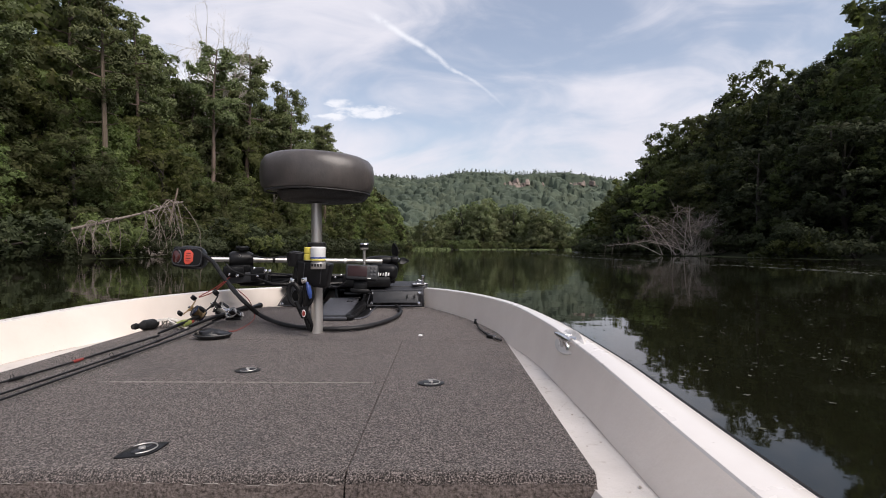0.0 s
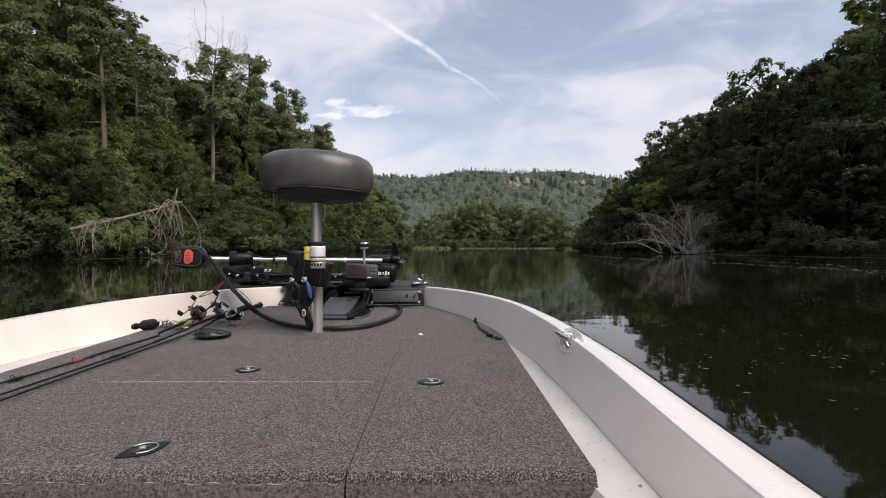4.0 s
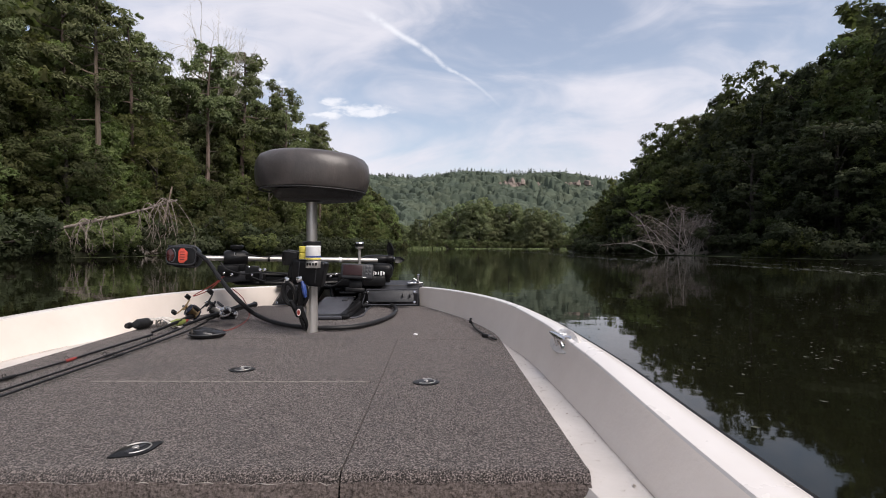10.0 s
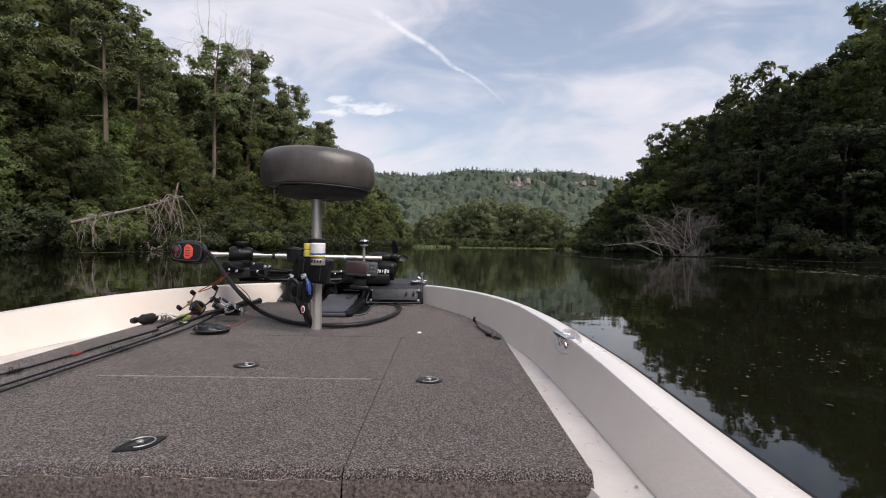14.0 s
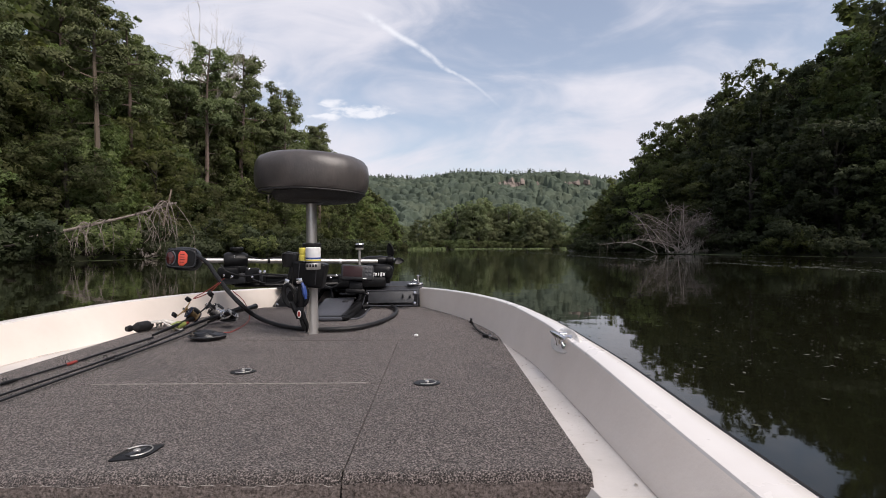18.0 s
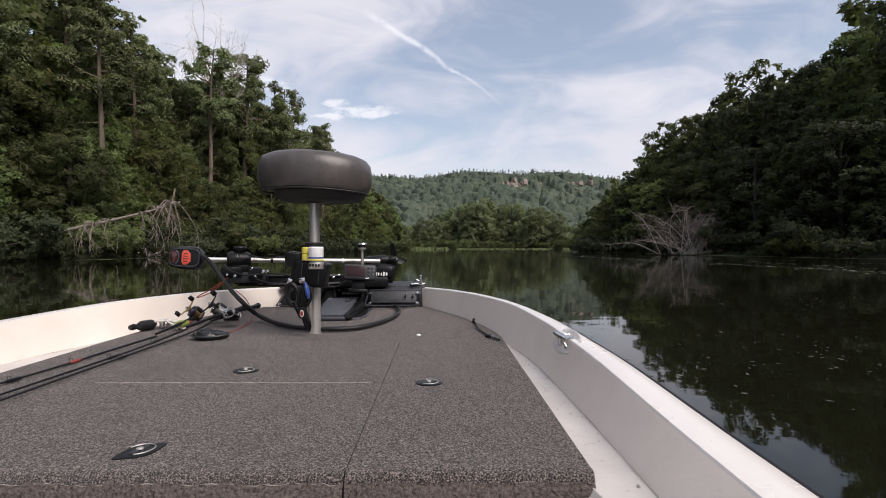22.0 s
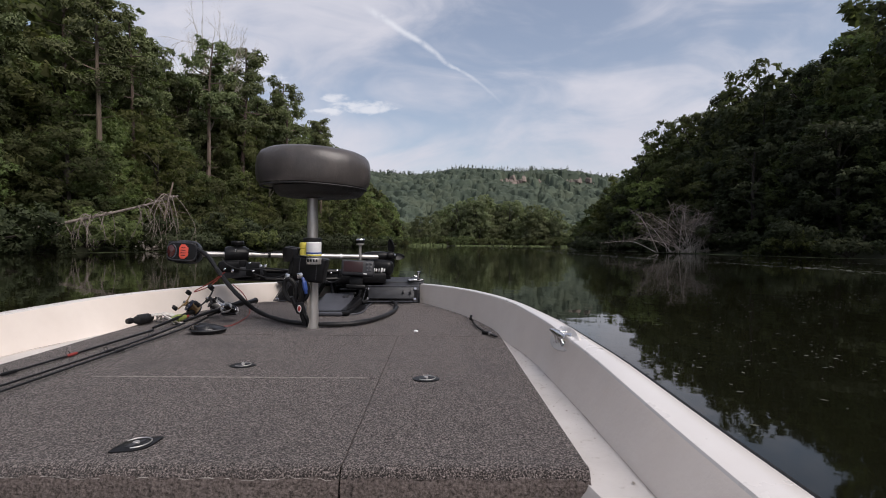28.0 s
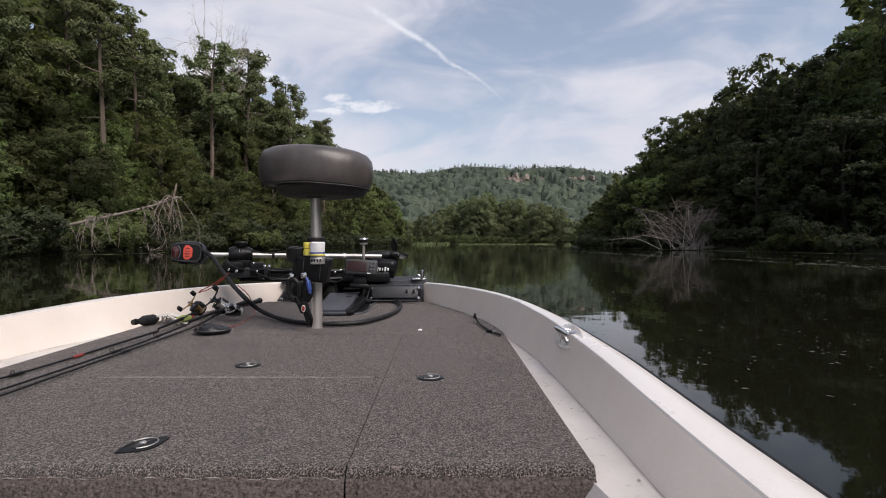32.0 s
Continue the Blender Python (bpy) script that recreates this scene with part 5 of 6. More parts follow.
collar = part("collar", Geo().tube([HEAD + ax * 0.125, HEAD + ax * 0.14, HEAD + ax * 0.22, HEAD + ax * 0.235], [0.034, 0.042, 0.042, 0.034], 18), M_BLACK, motor, "black depth collar")
part("collar_clamp", Geo().box(HEAD + ax * 0.18 + Vector((0, 0, -0.05)), (0.10, 0.07, 0.06), (0, 0, 22), 0.012), M_BLACK, motor)
part("collar_knob", Geo().lathe(HEAD + ax * 0.185 + Vector((0, 0, 0.036)), [(0.012, 0), (0.012, 0.012), (0.030, 0.014), (0.032, 0.026), (0.028, 0.032)], 18), M_BLACK, collar)
part("knob_pin", Geo().lathe(HEAD + ax * 0.19 + Vector((0.0, -0.035, 0.012)), [(0.007, 0), (0.007, 0.018)], 10), M_STEEL, collar)
for k in (0.33, 0.46, 0.545, 0.70):
    part("shaft_tie", Geo().tube([HEAD + ax * k, HEAD + ax * (k + 0.012)], 0.0145, 12), M_BLACK if k != 0.70 else M_WHITE, motor)
g = Geo()
A0, A1 = Vector((-1.042, 2.520, 0.645)), Vector((-0.303, 2.840, 0.623))
for dz in (0.0, -0.045):
    g.tube([A0 + Vector((0, 0, dz)), (A0 + A1) / 2 + Vector((0, 0, dz - 0.004)), A1 + Vector((0, 0, dz * 0.6))], 0.011, 8)
for k in range(7):
    c = A0 + (A1 - A0) * (k / 6)
    g.box(c + Vector((0, 0, -0.02)), (0.03, 0.03, 0.05), (0, 0, 20), 0.005)
g.box((A0 + A1) / 2 + Vector((0, 0.01, -0.022)), ((A1 - A0).length, 0.012, 0.042), (0, 0, math.degrees(math.atan2(A1.y - A0.y, A1.x - A0.x))), 0.003)
part("mount_arm", g, M_BLACK, motor, "black breakaway mount arm")
part("mount_bracket", Geo().box((-0.943, 2.500, 0.652), (0.07, 0.05, 0.07), (0, 0, 20), 0.01).box((-1.045, 2.460, 0.666), (0.10, 0.07, 0.06), (0, 0, 20), 0.015), M_BLACK, motor)
for px in ((-1.012, 2.420, 0.649), (-0.896, 2.480, 0.668), (-0.874, 2.480, 0.668)):
    part("bolt", Geo().lathe(px, [(0.008, 0), (0.008, 0.006), (0.004, 0.008)], 10, (0, -1, 0.2)), M_STEEL, motor)
part("mount_block", Geo().box((-0.458, 2.800, 0.591), (0.30, 0.14, 0.055), (0, 0, 6), 0.012).box((-0.442, 2.860, 0.631), (0.20, 0.05, 0.06), (0, 0, 6), 0.01), M_BLACK, motor)
part("mount_nose", Geo().box((-0.350, 2.832, 0.645), (0.160, 0.090, 0.092), (0, 4, 0), 0.034, 4), M_BLACK, motor, "rounded black nose of the mount")
# white maker's mark as plain strokes
g = Geo()
for i, w in enumerate((0.014, 0.010, 0.006, 0.012, 0.011)):
    c = Vector((-0.376, 2.784, 0.633)) + Vector((0.0150 * i, 0.0, 0.0))
    g.box(c, (w * 0.88, 0.003, 0.024 if i in (0, 3) else 0.017), (0, 8, 6), 0.001)
part("maker_mark", g, M_WHITE, motor, "white maker's mark")
pod = [(0.004, 0), (0.016, 0.006), (0.024, 0.03), (0.028, 0.06), (0.028, 0.125), (0.023, 0.155), (0.018, 0.165), (0.016, 0.17)]
low = Vector((-0.462, 2.860, 0.705))
part("lower_unit", Geo().lathe(low, pod, 20, tuple(Vector((1, 0.12, 0.02)))), M_BLACK, motor, "black torpedo motor")
hub = Vector((-0.285, 2.860, 0.712))
prop = part("prop_hub", Geo().lathe(hub - Vector((0.02, 0, 0)), [(0.022, 0), (0.024, 0.02), (0.018, 0.035), (0.006, 0.042)], 16, (1, 0.1, 0)), M_BLACK, motor)
part("prop_nut", Geo().lathe(hub + Vector((0.018, -0.004, 0)), [(0.010, 0), (0.009, 0.012)], 8, (1, -0.4, 0)), M_STEEL, prop)
for a, ln in ((97, 0.078), (-6, 0.055), (-92, 0.072)):
    g = Geo()
    rows = []
    for k in range(7):
        f = k / 6
        w = 0.021 * math.sin(math.pi * (0.22 + 0.7 * f)) * (1.0 if f < 0.9 else 0.7)
        r0 = 0.018 + ln * f
        ca, sa = math.cos(radians(a)), math.sin(radians(a))
        c = hub + Vector((ca * r0, 0.2 * ca * r0, sa * r0))
        n = Vector((-sa, 0.5 - f * 0.2, ca))
        rows.append([c - n * w, c + Vector((0, 0.006, 0)), c + n * w * 0.8])
    back = [[p + Vector((0.004, 0.005, 0)) for p in reversed(r)] for r in rows]
    loft([r + b + [r[0]] for r, b in zip(rows, back)], g)
    part("prop_blade", g, M_BLACK, prop)

# power lead: from the motor head over the deck in a loop
lead = thing("power_lead", (-0.535, 2.101, 0.450), "thick black sheathed lead looping over the deck", "cable")
pts = spline([(-1.159, 2.360, 0.758), (-1.086, 2.320, 0.722), (-1.026, 2.280, 0.665), (-0.957, 2.240, 0.599), (-0.880, 2.200, 0.540), (-0.833, 2.250, 0.480), (-0.679, 2.103, 0.464), (-0.511, 2.008, 0.464), (-0.356, 2.034, 0.464), (-0.261, 2.206, 0.464), (-0.220, 2.447, 0.464), (-0.256, 2.686, 0.466), (-0.355, 2.791, 0.468), (-0.421, 2.663, 0.466)], 6)
part("sheath", Geo().tube(pts, [0.0098 + 0.0012 * math.sin(i * 2.1) * math.sin(i * 0.7) for i in range(len(pts))], 9), M_RUB, lead, "ribbed black sheath")
wire = spline([(-0.981, 2.260, 0.653), (-1.043, 2.260, 0.607), (-1.109, 2.260, 0.571), (-1.105, 2.240, 0.565), (-1.041, 2.240, 0.591), (-0.988, 2.240, 0.637)], 6)
part("wire", Geo().tube(wire, 0.0022, 5), M_REDLINE, lead, "thin red wire")
wire2 = spline([(-0.928, 2.220, 0.601), (-0.870, 2.200, 0.557), (-0.877, 2.284, 0.480), (-0.864, 2.209, 0.456), (-0.849, 2.026, 0.454), (-0.868, 1.990, 0.456)], 6)
part("wire", Geo().tube(wire2, 0.0018, 5), M_REDLINE, lead)

# thin cables along the stowed motor
for name_, path, r in (("cable", ((-1.058, 2.400, 0.708), (-1.025, 2.400, 0.675), (-0.965, 2.440, 0.651), (-0.868, 2.480, 0.657), (-0.773, 2.500, 0.647)), 0.0042),
                       ("cable", ((-0.962, 2.460, 0.750), (-0.892, 2.500, 0.732), (-0.820, 2.540, 0.739), (-0.745, 2.560, 0.724)), 0.0035),
                       ("cable", ((-0.921, 2.440, 0.634), (-0.867, 2.460, 0.613), (-0.812, 2.480, 0.614), (-0.767, 2.500, 0.635)), 0.0038),
                       ("cable", ((-0.608, 2.560, 0.602), (-0.564, 2.560, 0.581), (-0.518, 2.560, 0.602), (-0.492, 2.560, 0.631)), 0.0036)):
    part(name_, Geo().tube(spline(path, 5), r, 7), M_RUB, motor, "thin black cable")
for c in ((-1.046, 2.410, 0.656), (-0.937, 2.440, 0.684), (-0.924, 2.450, 0.645), (-0.586, 2.660, 0.624), (-0.556, 2.660, 0.636)):
    part("bolt", Geo().lathe(c, [(0.006, 0), (0.006, 0.005), (0.003, 0.007)], 10, (0, -1, 0.2)), M_STEEL, motor)
part("bracket_plate", Geo().box((-0.988, 2.470, 0.638), (0.20, 0.012, 0.05), (0, -4, 20), 0.004), M_CHARCOAL, motor)
part("bezel_rim", at_head(Geo().tube([(0.002 + 0.064 * math.copysign(abs(math.cos(a)) ** 0.45, math.cos(a)), -0.0665, 0.040 * math.copysign(abs(math.sin(a)) ** 0.45, math.sin(a))) for a in np.linspace(0, 2 * math.pi, 41)], 0.0035, 6)), M_CHARCOAL, motor)

# ---- fish finder ----
ff = thing("fish_finder", (-0.434, 2.600, 0.598), "black fish finder with its screen switched off", "fish finder")
fm = Matrix.Translation((-0.431, 2.580, 0.656)) @ pose(0, 0, 0, -12, 3, 6)


def at_ff(g):
    return Geo().add([fm @ Vector(p) for p in g.v], g.f)


housing = part("housing", at_ff(Geo().box((0, 0.01, 0), (0.168, 0.05, 0.082), (0, 0, 0), 0.012, 3)), M_CHARCOAL, ff)
part("screen", at_ff(Geo().box((-0.022, -0.0165, 0.004), (0.098, 0.003, 0.054), (0, 0, 0), 0.001)), M_SCREEN, housing, "dark blank screen")
for i in range(3):
    for k in range(2):
        part("button", at_ff(Geo().box((0.048 + 0.018 * k, -0.0165, 0.024 - 0.018 * i), (0.012, 0.004, 0.010), (0, 0, 0), 0.002)), M_GREY, housing)
part("brand_bar", at_ff(Geo().box((0.040, -0.0165, -0.031), (0.018, 0.002, 0.005), (0, 0, 0), 0)), M_WHITE, housing)
part("bracket", at_ff(Geo().box((-0.005, 0.03, -0.062), (0.07, 0.03, 0.05), (0, 0, 0), 0.008).box((-0.005, 0.03, -0.095), (0.10, 0.06, 0.02), (0, 0, 0), 0.006)), M_BLACK, ff)

puck = thing("antenna_puck", (-0.432, 2.660, 0.593), "small chrome antenna puck on a short stalk", "antenna")
top = Vector((-0.432, 2.660, 0.784))
part("stalk", Geo().tube([Vector((-0.432, 2.660, 0.660)) - Vector((0, 0, 0.06)), top], 0.0075, 12), M_ALU, puck)
part("puck_base", Geo().lathe(top + Vector((0, 0, -0.012)), [(0.008, 0), (0.022, 0.004), (0.023, 0.012)], 20), M_ALU, puck)
part("puck_window", Geo().lathe(top, [(0.0225, 0), (0.0225, 0.014)], 20), M_BLACK, puck)
part("puck_top", Geo().lathe(top + Vector((0, 0, 0.014)), [(0.024, 0), (0.025, 0.004), (0.022, 0.010), (0.004, 0.011)], 20), M_STEEL, puck)

# ---- rods and reels on the port side of the deck ----


def rod(path, handle, group="fishing rods on the deck", guides=(), tint=None):
    """A casting rod lying on the carpet: blank, wraps, guides, grip."""
    r = thing("fishing_rod", path[0], "black graphite casting rod lying on the carpet", "fishing rod", group)
    pts = spline(path, 6)
    n = len(pts)
    part("blank", Geo().tube(pts, [0.0024 + 0.0022 * i / n for i in range(n)], 8), M_GRAPHITE, r)
    hp = spline(handle, 5)
    part("grip", Geo().tube(hp, [0.0045] + [0.0055 + 0.0065 * (i / (len(hp) - 2)) ** 2 for i in range(len(hp) - 2)] + [0.013], 10), M_BLACK, r, "black foam grip")
    part("butt_cap", Geo().lathe(hp[-1], [(0.011, -0.004), (0.015, 0.002), (0.014, 0.010), (0.006, 0.013)], 12, tuple((hp[-1] - hp[-2]).normalized())), M_RUB, r)
    for k in guides:
        p = pts[int(k * (n - 1))]
        d = (pts[min(n - 1, int(k * (n - 1)) + 1)] - p).normalized()
        part("guide_ring", Geo().tube([p + Vector((0, 0, 0.004)) + Vector((-d.y, d.x, 0)) * (0.012 + 0.006 * math.cos(a)) + Vector((0, 0, 0.006 * math.sin(a))) for a in np.linspace(0, 2 * math.pi, 15)], 0.0011, 6), M_GRAPHITE, r)
        wrap = part("guide_wrap", Geo().tube([p - d * 0.02, p - d * 0.01, p + d * 0.01, p + d * 0.02], [0.0044, 0.0050, 0.0050, 0.0044], 8), tint if tint and k > 0.5 else M_BLACK, r)
    return r


rod([(-1.008, 0.940, 0.460), (-1.001, 1.123, 0.460), (-0.994, 1.538, 0.460), (-0.985, 1.909, 0.462), (-0.977, 2.088, 0.476)], [(-0.980, 2.092, 0.480), (-0.979, 2.303, 0.485), (-0.958, 2.563, 0.485)], guides=(0.12, 0.5))
rod([(-1.055, 0.984, 0.460), (-1.038, 1.165, 0.460), (-1.026, 1.494, 0.460), (-1.021, 1.722, 0.462), (-1.001, 1.941, 0.476)], [(-1.009, 1.956, 0.480), (-0.977, 2.088, 0.495), (-0.952, 2.366, 0.500)], guides=(0.55, 0.8))
rod([(-1.174, 1.095, 0.458), (-1.126, 1.264, 0.458), (-1.110, 1.429, 0.458), (-1.104, 1.569, 0.458), (-1.060, 1.833, 0.468)], [(-1.080, 1.867, 0.470), (-1.077, 2.022, 0.480), (-1.082, 2.184, 0.485)], guides=(0.30, 0.66), tint=M_REDLINE)


def reel(p, axis, spin, body_mat, spool_mat, crank_mat, size, label, grp="reels on the rods"):
    """A low-profile casting reel: frame, side plates, spool of line, drag star and double crank."""
    r = thing("fishing_reel", p, label, "fishing reel", grp)
    m = Matrix.Translation(p) @ Vector((-1, 0, 0)).rotation_difference(Vector(axis)).to_matrix().to_4x4() @ pose(0, 0, 0, spin, 0, 0) @ Matrix.Scale(size, 4) @ Matrix.Translation((0, 0, -0.03))
    put = lambda g: Geo().add([m @ Vector(q) for q in g.v], g.f)
    part("frame", put(Geo().box((0, 0.012, 0.026), (0.048, 0.052, 0.022), (0, 0, 0), 0.008).box((0, 0, 0.005), (0.018, 0.08, 0.01), (0, 0, 0), 0.003).box((0, -0.024, 0.03), (0.048, 0.01, 0.02), (0, 0, 0), 0.004)), M_BLACK, r)
    for s in (-1, 1):
        part("side_plate", put(Geo().lathe((s * 0.024, 0, 0.030), [(0.024, 0), (0.028, 0.003), (0.027, 0.007), (0.0225, 0.0085), (0.021, 0.0065), (0.013, 0.0065), (0.011, 0.0095), (0.004, 0.0095)], 22, (s, 0, 0), (1.0, 1.2))), body_mat, r)
        part("plate_ring", put(Geo().lathe((s * 0.0305, 0, 0.030), [(0.0180, -0.002), (0.0190, 0.0), (0.0165, 0.0015), (0.0150, 0.0)], 20, (s, 0, 0), (1.0, 1.25))), M_BLACK, r)
        for q in range(3):
            a = 2.1 * q + 0.5
            part("plate_screw", put(Geo().lathe((s * 0.0310, 0.023 * math.cos(a), 0.030 + 0.022 * math.sin(a)), [(0.0032, 0), (0.0026, 0.003)], 8, (s, 0, 0))), M_STEEL, r)
    part("spool", put(Geo().lathe((-0.023, 0, 0.036), [(0.025, 0), (0.025, 0.004), (0.020, 0.008), (0.019, 0.023), (0.020, 0.038), (0.025, 0.042), (0.025, 0.046)], 20, (1, 0, 0))), spool_mat, r)
    part("level_wind", put(Geo().box((0.004, -0.034, 0.030), (0.012, 0.010, 0.016), (0, 0, 0), 0.003).tube([(-0.022, -0.033, 0.026), (0.022, -0.033, 0.026)], 0.0028, 8)), M_STEEL, r)
    part("thumb_bar", put(Geo().box((0, 0.030, 0.040), (0.040, 0.016, 0.008), (-25, 0, 0), 0.003)), M_CHARCOAL, r)
    star = Geo()
    for k in range(5):
        a = 2 * math.pi * k / 5
        star.tube([(-0.045, 0, 0.03), (-0.047, 0.018 * math.cos(a), 0.03 + 0.018 * math.sin(a))], [0.005, 0.0035], 6)
    part("crank_shaft", put(Geo().tube([(-0.030, 0, 0.03), (-0.060, 0, 0.03)], 0.005, 10)), M_STEEL, r)
    part("drag_star", put(star), crank_mat, r)
    crank = part("crank", put(Geo().tube([(-0.060, -0.046, 0.011), (-0.054, -0.018, 0.022), (-0.052, 0, 0.03), (-0.054, 0.018, 0.038), (-0.060, 0.046, 0.049)], [0.003, 0.0042, 0.006, 0.0042, 0.003], 8)), crank_mat, r)
    part("crank_nut", put(Geo().lathe((-0.058, 0, 0.03), [(0.007, 0), (0.006, 0.006)], 10, (-1, 0, 0))), M_STEEL, crank)
    for s in (-1, 1):
        c = Vector((-0.062, s * 0.047, 0.030 + s * 0.020))
        part("crank_knob", put(Geo().box(c + Vector((-0.014, 0, 0.003)), (0.034, 0.026, 0.014), (s * 25, 12, 0), 0.005, 2, 0.8)), M_BLACK, crank)
    return r


reel((-1.084, 2.179, 0.500), (-0.55, -0.55, 0.62), 62, M_NAVY, M_GOLD, M_GOLD, 0.80, "blue and gold baitcasting reel tipped on the rods")
reel((-0.899, 2.116, 0.505), (-0.25, -0.85, 0.45), -25, M_REEL, M_BLACK, M_STEEL, 0.84, "silver baitcasting reel on a rod handle")
reel((-0.990, 2.200, 0.510), (-0.65, -0.4, 0.65), 40, M_BLACK, M_ALU, M_BLACK, 0.9, "black and silver baitcasting reel behind the silver one")
lure = thing("lure", (-1.149, 2.171, 0.450), "lime green and red lure hooked on the rod", "lure")
part("lure_body", Geo().tube([(-1.108, 2.053, 0.470), (-1.083, 2.045, 0.476), (-1.077, 2.088, 0.476)], [0.012, 0.017, 0.012], 10), M_LIME, lure)
part("lure_head", Geo().tube([(-1.079, 2.088, 0.476), (-1.075, 2.117, 0.476)], [0.012, 0.006], 10), M_REDLINE, lure)
cover = thing("grip_pouch", (-1.300, 2.142, 0.450), "short black padded grip lying by the bulwark", "grip")
part("pad", Geo().tube([(-1.239, 2.015, 0.472), (-1.228, 2.016, 0.474), (-1.211, 2.057, 0.474), (-1.212, 2.083, 0.472)], [0.014, 0.021, 0.021, 0.012], 10), M_RUB, cover)
part("loop", Geo().tube([(-1.239, 2.015, 0.472), (-1.251, 2.002, 0.472), (-1.256, 1.989, 0.472)], [0.008, 0.014, 0.010], 8), M_BLACK, cover)
rope = thing("rope_bundle", (-1.133, 2.048, 0.450), "small tangle of pale braided rope", "rope")
rr = np.random.default_rng(8)
g = Geo()
c0 = Vector((-1.160, 2.075, 0.450))
for i in range(26):
    a = -0.5 + 3.6 * i / 25
    ln = 0.055 + 0.06 * rr.random()
    d = Vector((math.cos(a), math.sin(a) * 0.8, 0))
    side = Vector((-d.y, d.x, 0)) * 0.012 * rr.normal()
    g.tube(spline([c0 + Vector((0, 0, 0.034 + 0.012 * rr.random())), c0 + d * ln * 0.5 + side + Vector((0, 0, 0.034)), c0 + d * ln + Vector((0, 0, 0.005))], 4), 0.0034, 5)
part("cord", g, M_ROPE, rope)
remote = thing("black_case", (-0.891, 1.893, 0.450), "small black glossy zip case on the carpet", "case")
cm = Matrix.Translation((-0.878, 1.871, 0.450)) @ pose(0, 0, 0, 0, 0, 12)
g = Geo().lathe((0, 0, 0), [(0.05, 0.0), (0.064, 0.006), (0.066, 0.016), (0.058, 0.028), (0.03, 0.034), (0.004, 0.035)], 24, (0, 0, 1), (1.0, 0.75))
g.v = [(x * (0.94 + 0.08 * math.sin(5 * y / 0.05)), y * 0.9, z * (1.0 - 4.0 * x) + (0.010 * noise.noise((x * 45, y * 60, 3)) if z > 0.01 else 0)) for x, y, z in g.v]
part("case_body", Geo().add([cm @ Vector(p) for p in g.v], g.f), M_BAG, remote)
g = Geo().tube([(0.066 * math.cos(a), 0.05 * math.sin(a), 0.017) for a in np.linspace(0, 2 * math.pi, 25)], 0.0028, 5)
for k, (a, b) in enumerate(((-0.046, 0.030), (-0.030, 0.040), (-0.012, 0.034), (0.012, 0.026))):
    fold = spline([(a * 0.8, -0.034, 0.020 - 0.08 * a), (a * 0.7 + 0.01, -0.012, 0.030 - 0.12 * a), (b * 0.5, 0.010, 0.031 - 0.12 * b), (b * 0.8, 0.026, 0.020)], 5)
    part("case_fold", Geo().add([cm @ Vector(p) for p in Geo().tube(fold, [0.003 + 0.003 * math.sin(math.pi * i / (len(fold) - 1)) for i in range(len(fold))], 7).v], Geo().tube(fold, 0.003, 7).f), M_BAG, remote)
part("case_zip", Geo().add([cm @ Vector(p) for p in g.v], g.f), M_CHARCOAL, remote)

# ---- drift on the water and dead wood ----
rng = np.random.default_rng(21)
n = 2400
mid = np.stack([1.5 + 6.5 * rng.random(64), 2.0 + 8.0 * rng.random(64)], 1)
k = rng.integers(0, 64, n)
loose = rng.random(n) < 0.2
X = np.where(loose, 1 + 9 * rng.random(n), mid[k, 0] + 0.28 * rng.normal(size=n))
Y = np.where(loose, 2 + 11 * rng.random(n), mid[k, 1] + 0.40 * rng.normal(size=n))
ok = (X > 1.2) & (Y > 1.5) & (X < right_bank(Y) - 1)
P = np.stack([X, Y, np.full(n, 0.006)], 1)[ok]
N = np.tile([0.0, 0.0, 1.0], (len(P), 1)) + 0.03 * rng.normal(size=(len(P), 3))
tagged(new("floating_flecks", leaf_mesh("floating_flecks", P, N, 0.006 + 0.024 * rng.random(len(P)) ** 4, M_FLECK, rng, 0.5, 0.02)),
       "pale leaves and foam flecks drifting on the water", "debris", kind="stuff")


M_STREAK = material("pollen_film", [(0.055, 0.058, 0.042), (0.125, 0.128, 0.10)], 2, 0.45, island=0.3)
rng = np.random.default_rng(40)
n = 2600
Y = 9 + 120 * rng.random(n) ** 1.4
lane = rng.random(n)
X = np.where(lane < 0.6, 13.4, np.where(lane < 0.85, 17.6, 22.0)) + 0.8 * np.sin(Y * 0.11 + 9 * (lane > 0.6)) + (0.28 + 0.006 * Y) * rng.normal(size=n)
ok = X < right_bank(Y) - 1.5
P = np.stack([X, Y, np.full(n, 0.005)], 1)[ok]
N = np.tile([0.0, 0.0, 1.0], (len(P), 1)) + 0.01 * rng.normal(size=(len(P), 3))
tagged(new("drift_lines", leaf_mesh("drift_lines", P, N, 0.04 + 0.20 * rng.random(len(P)) ** 2, M_STREAK, rng, 0.4, 0.005)),
       "pale lines of pollen and foam drifting down the river", "debris", kind="stuff")


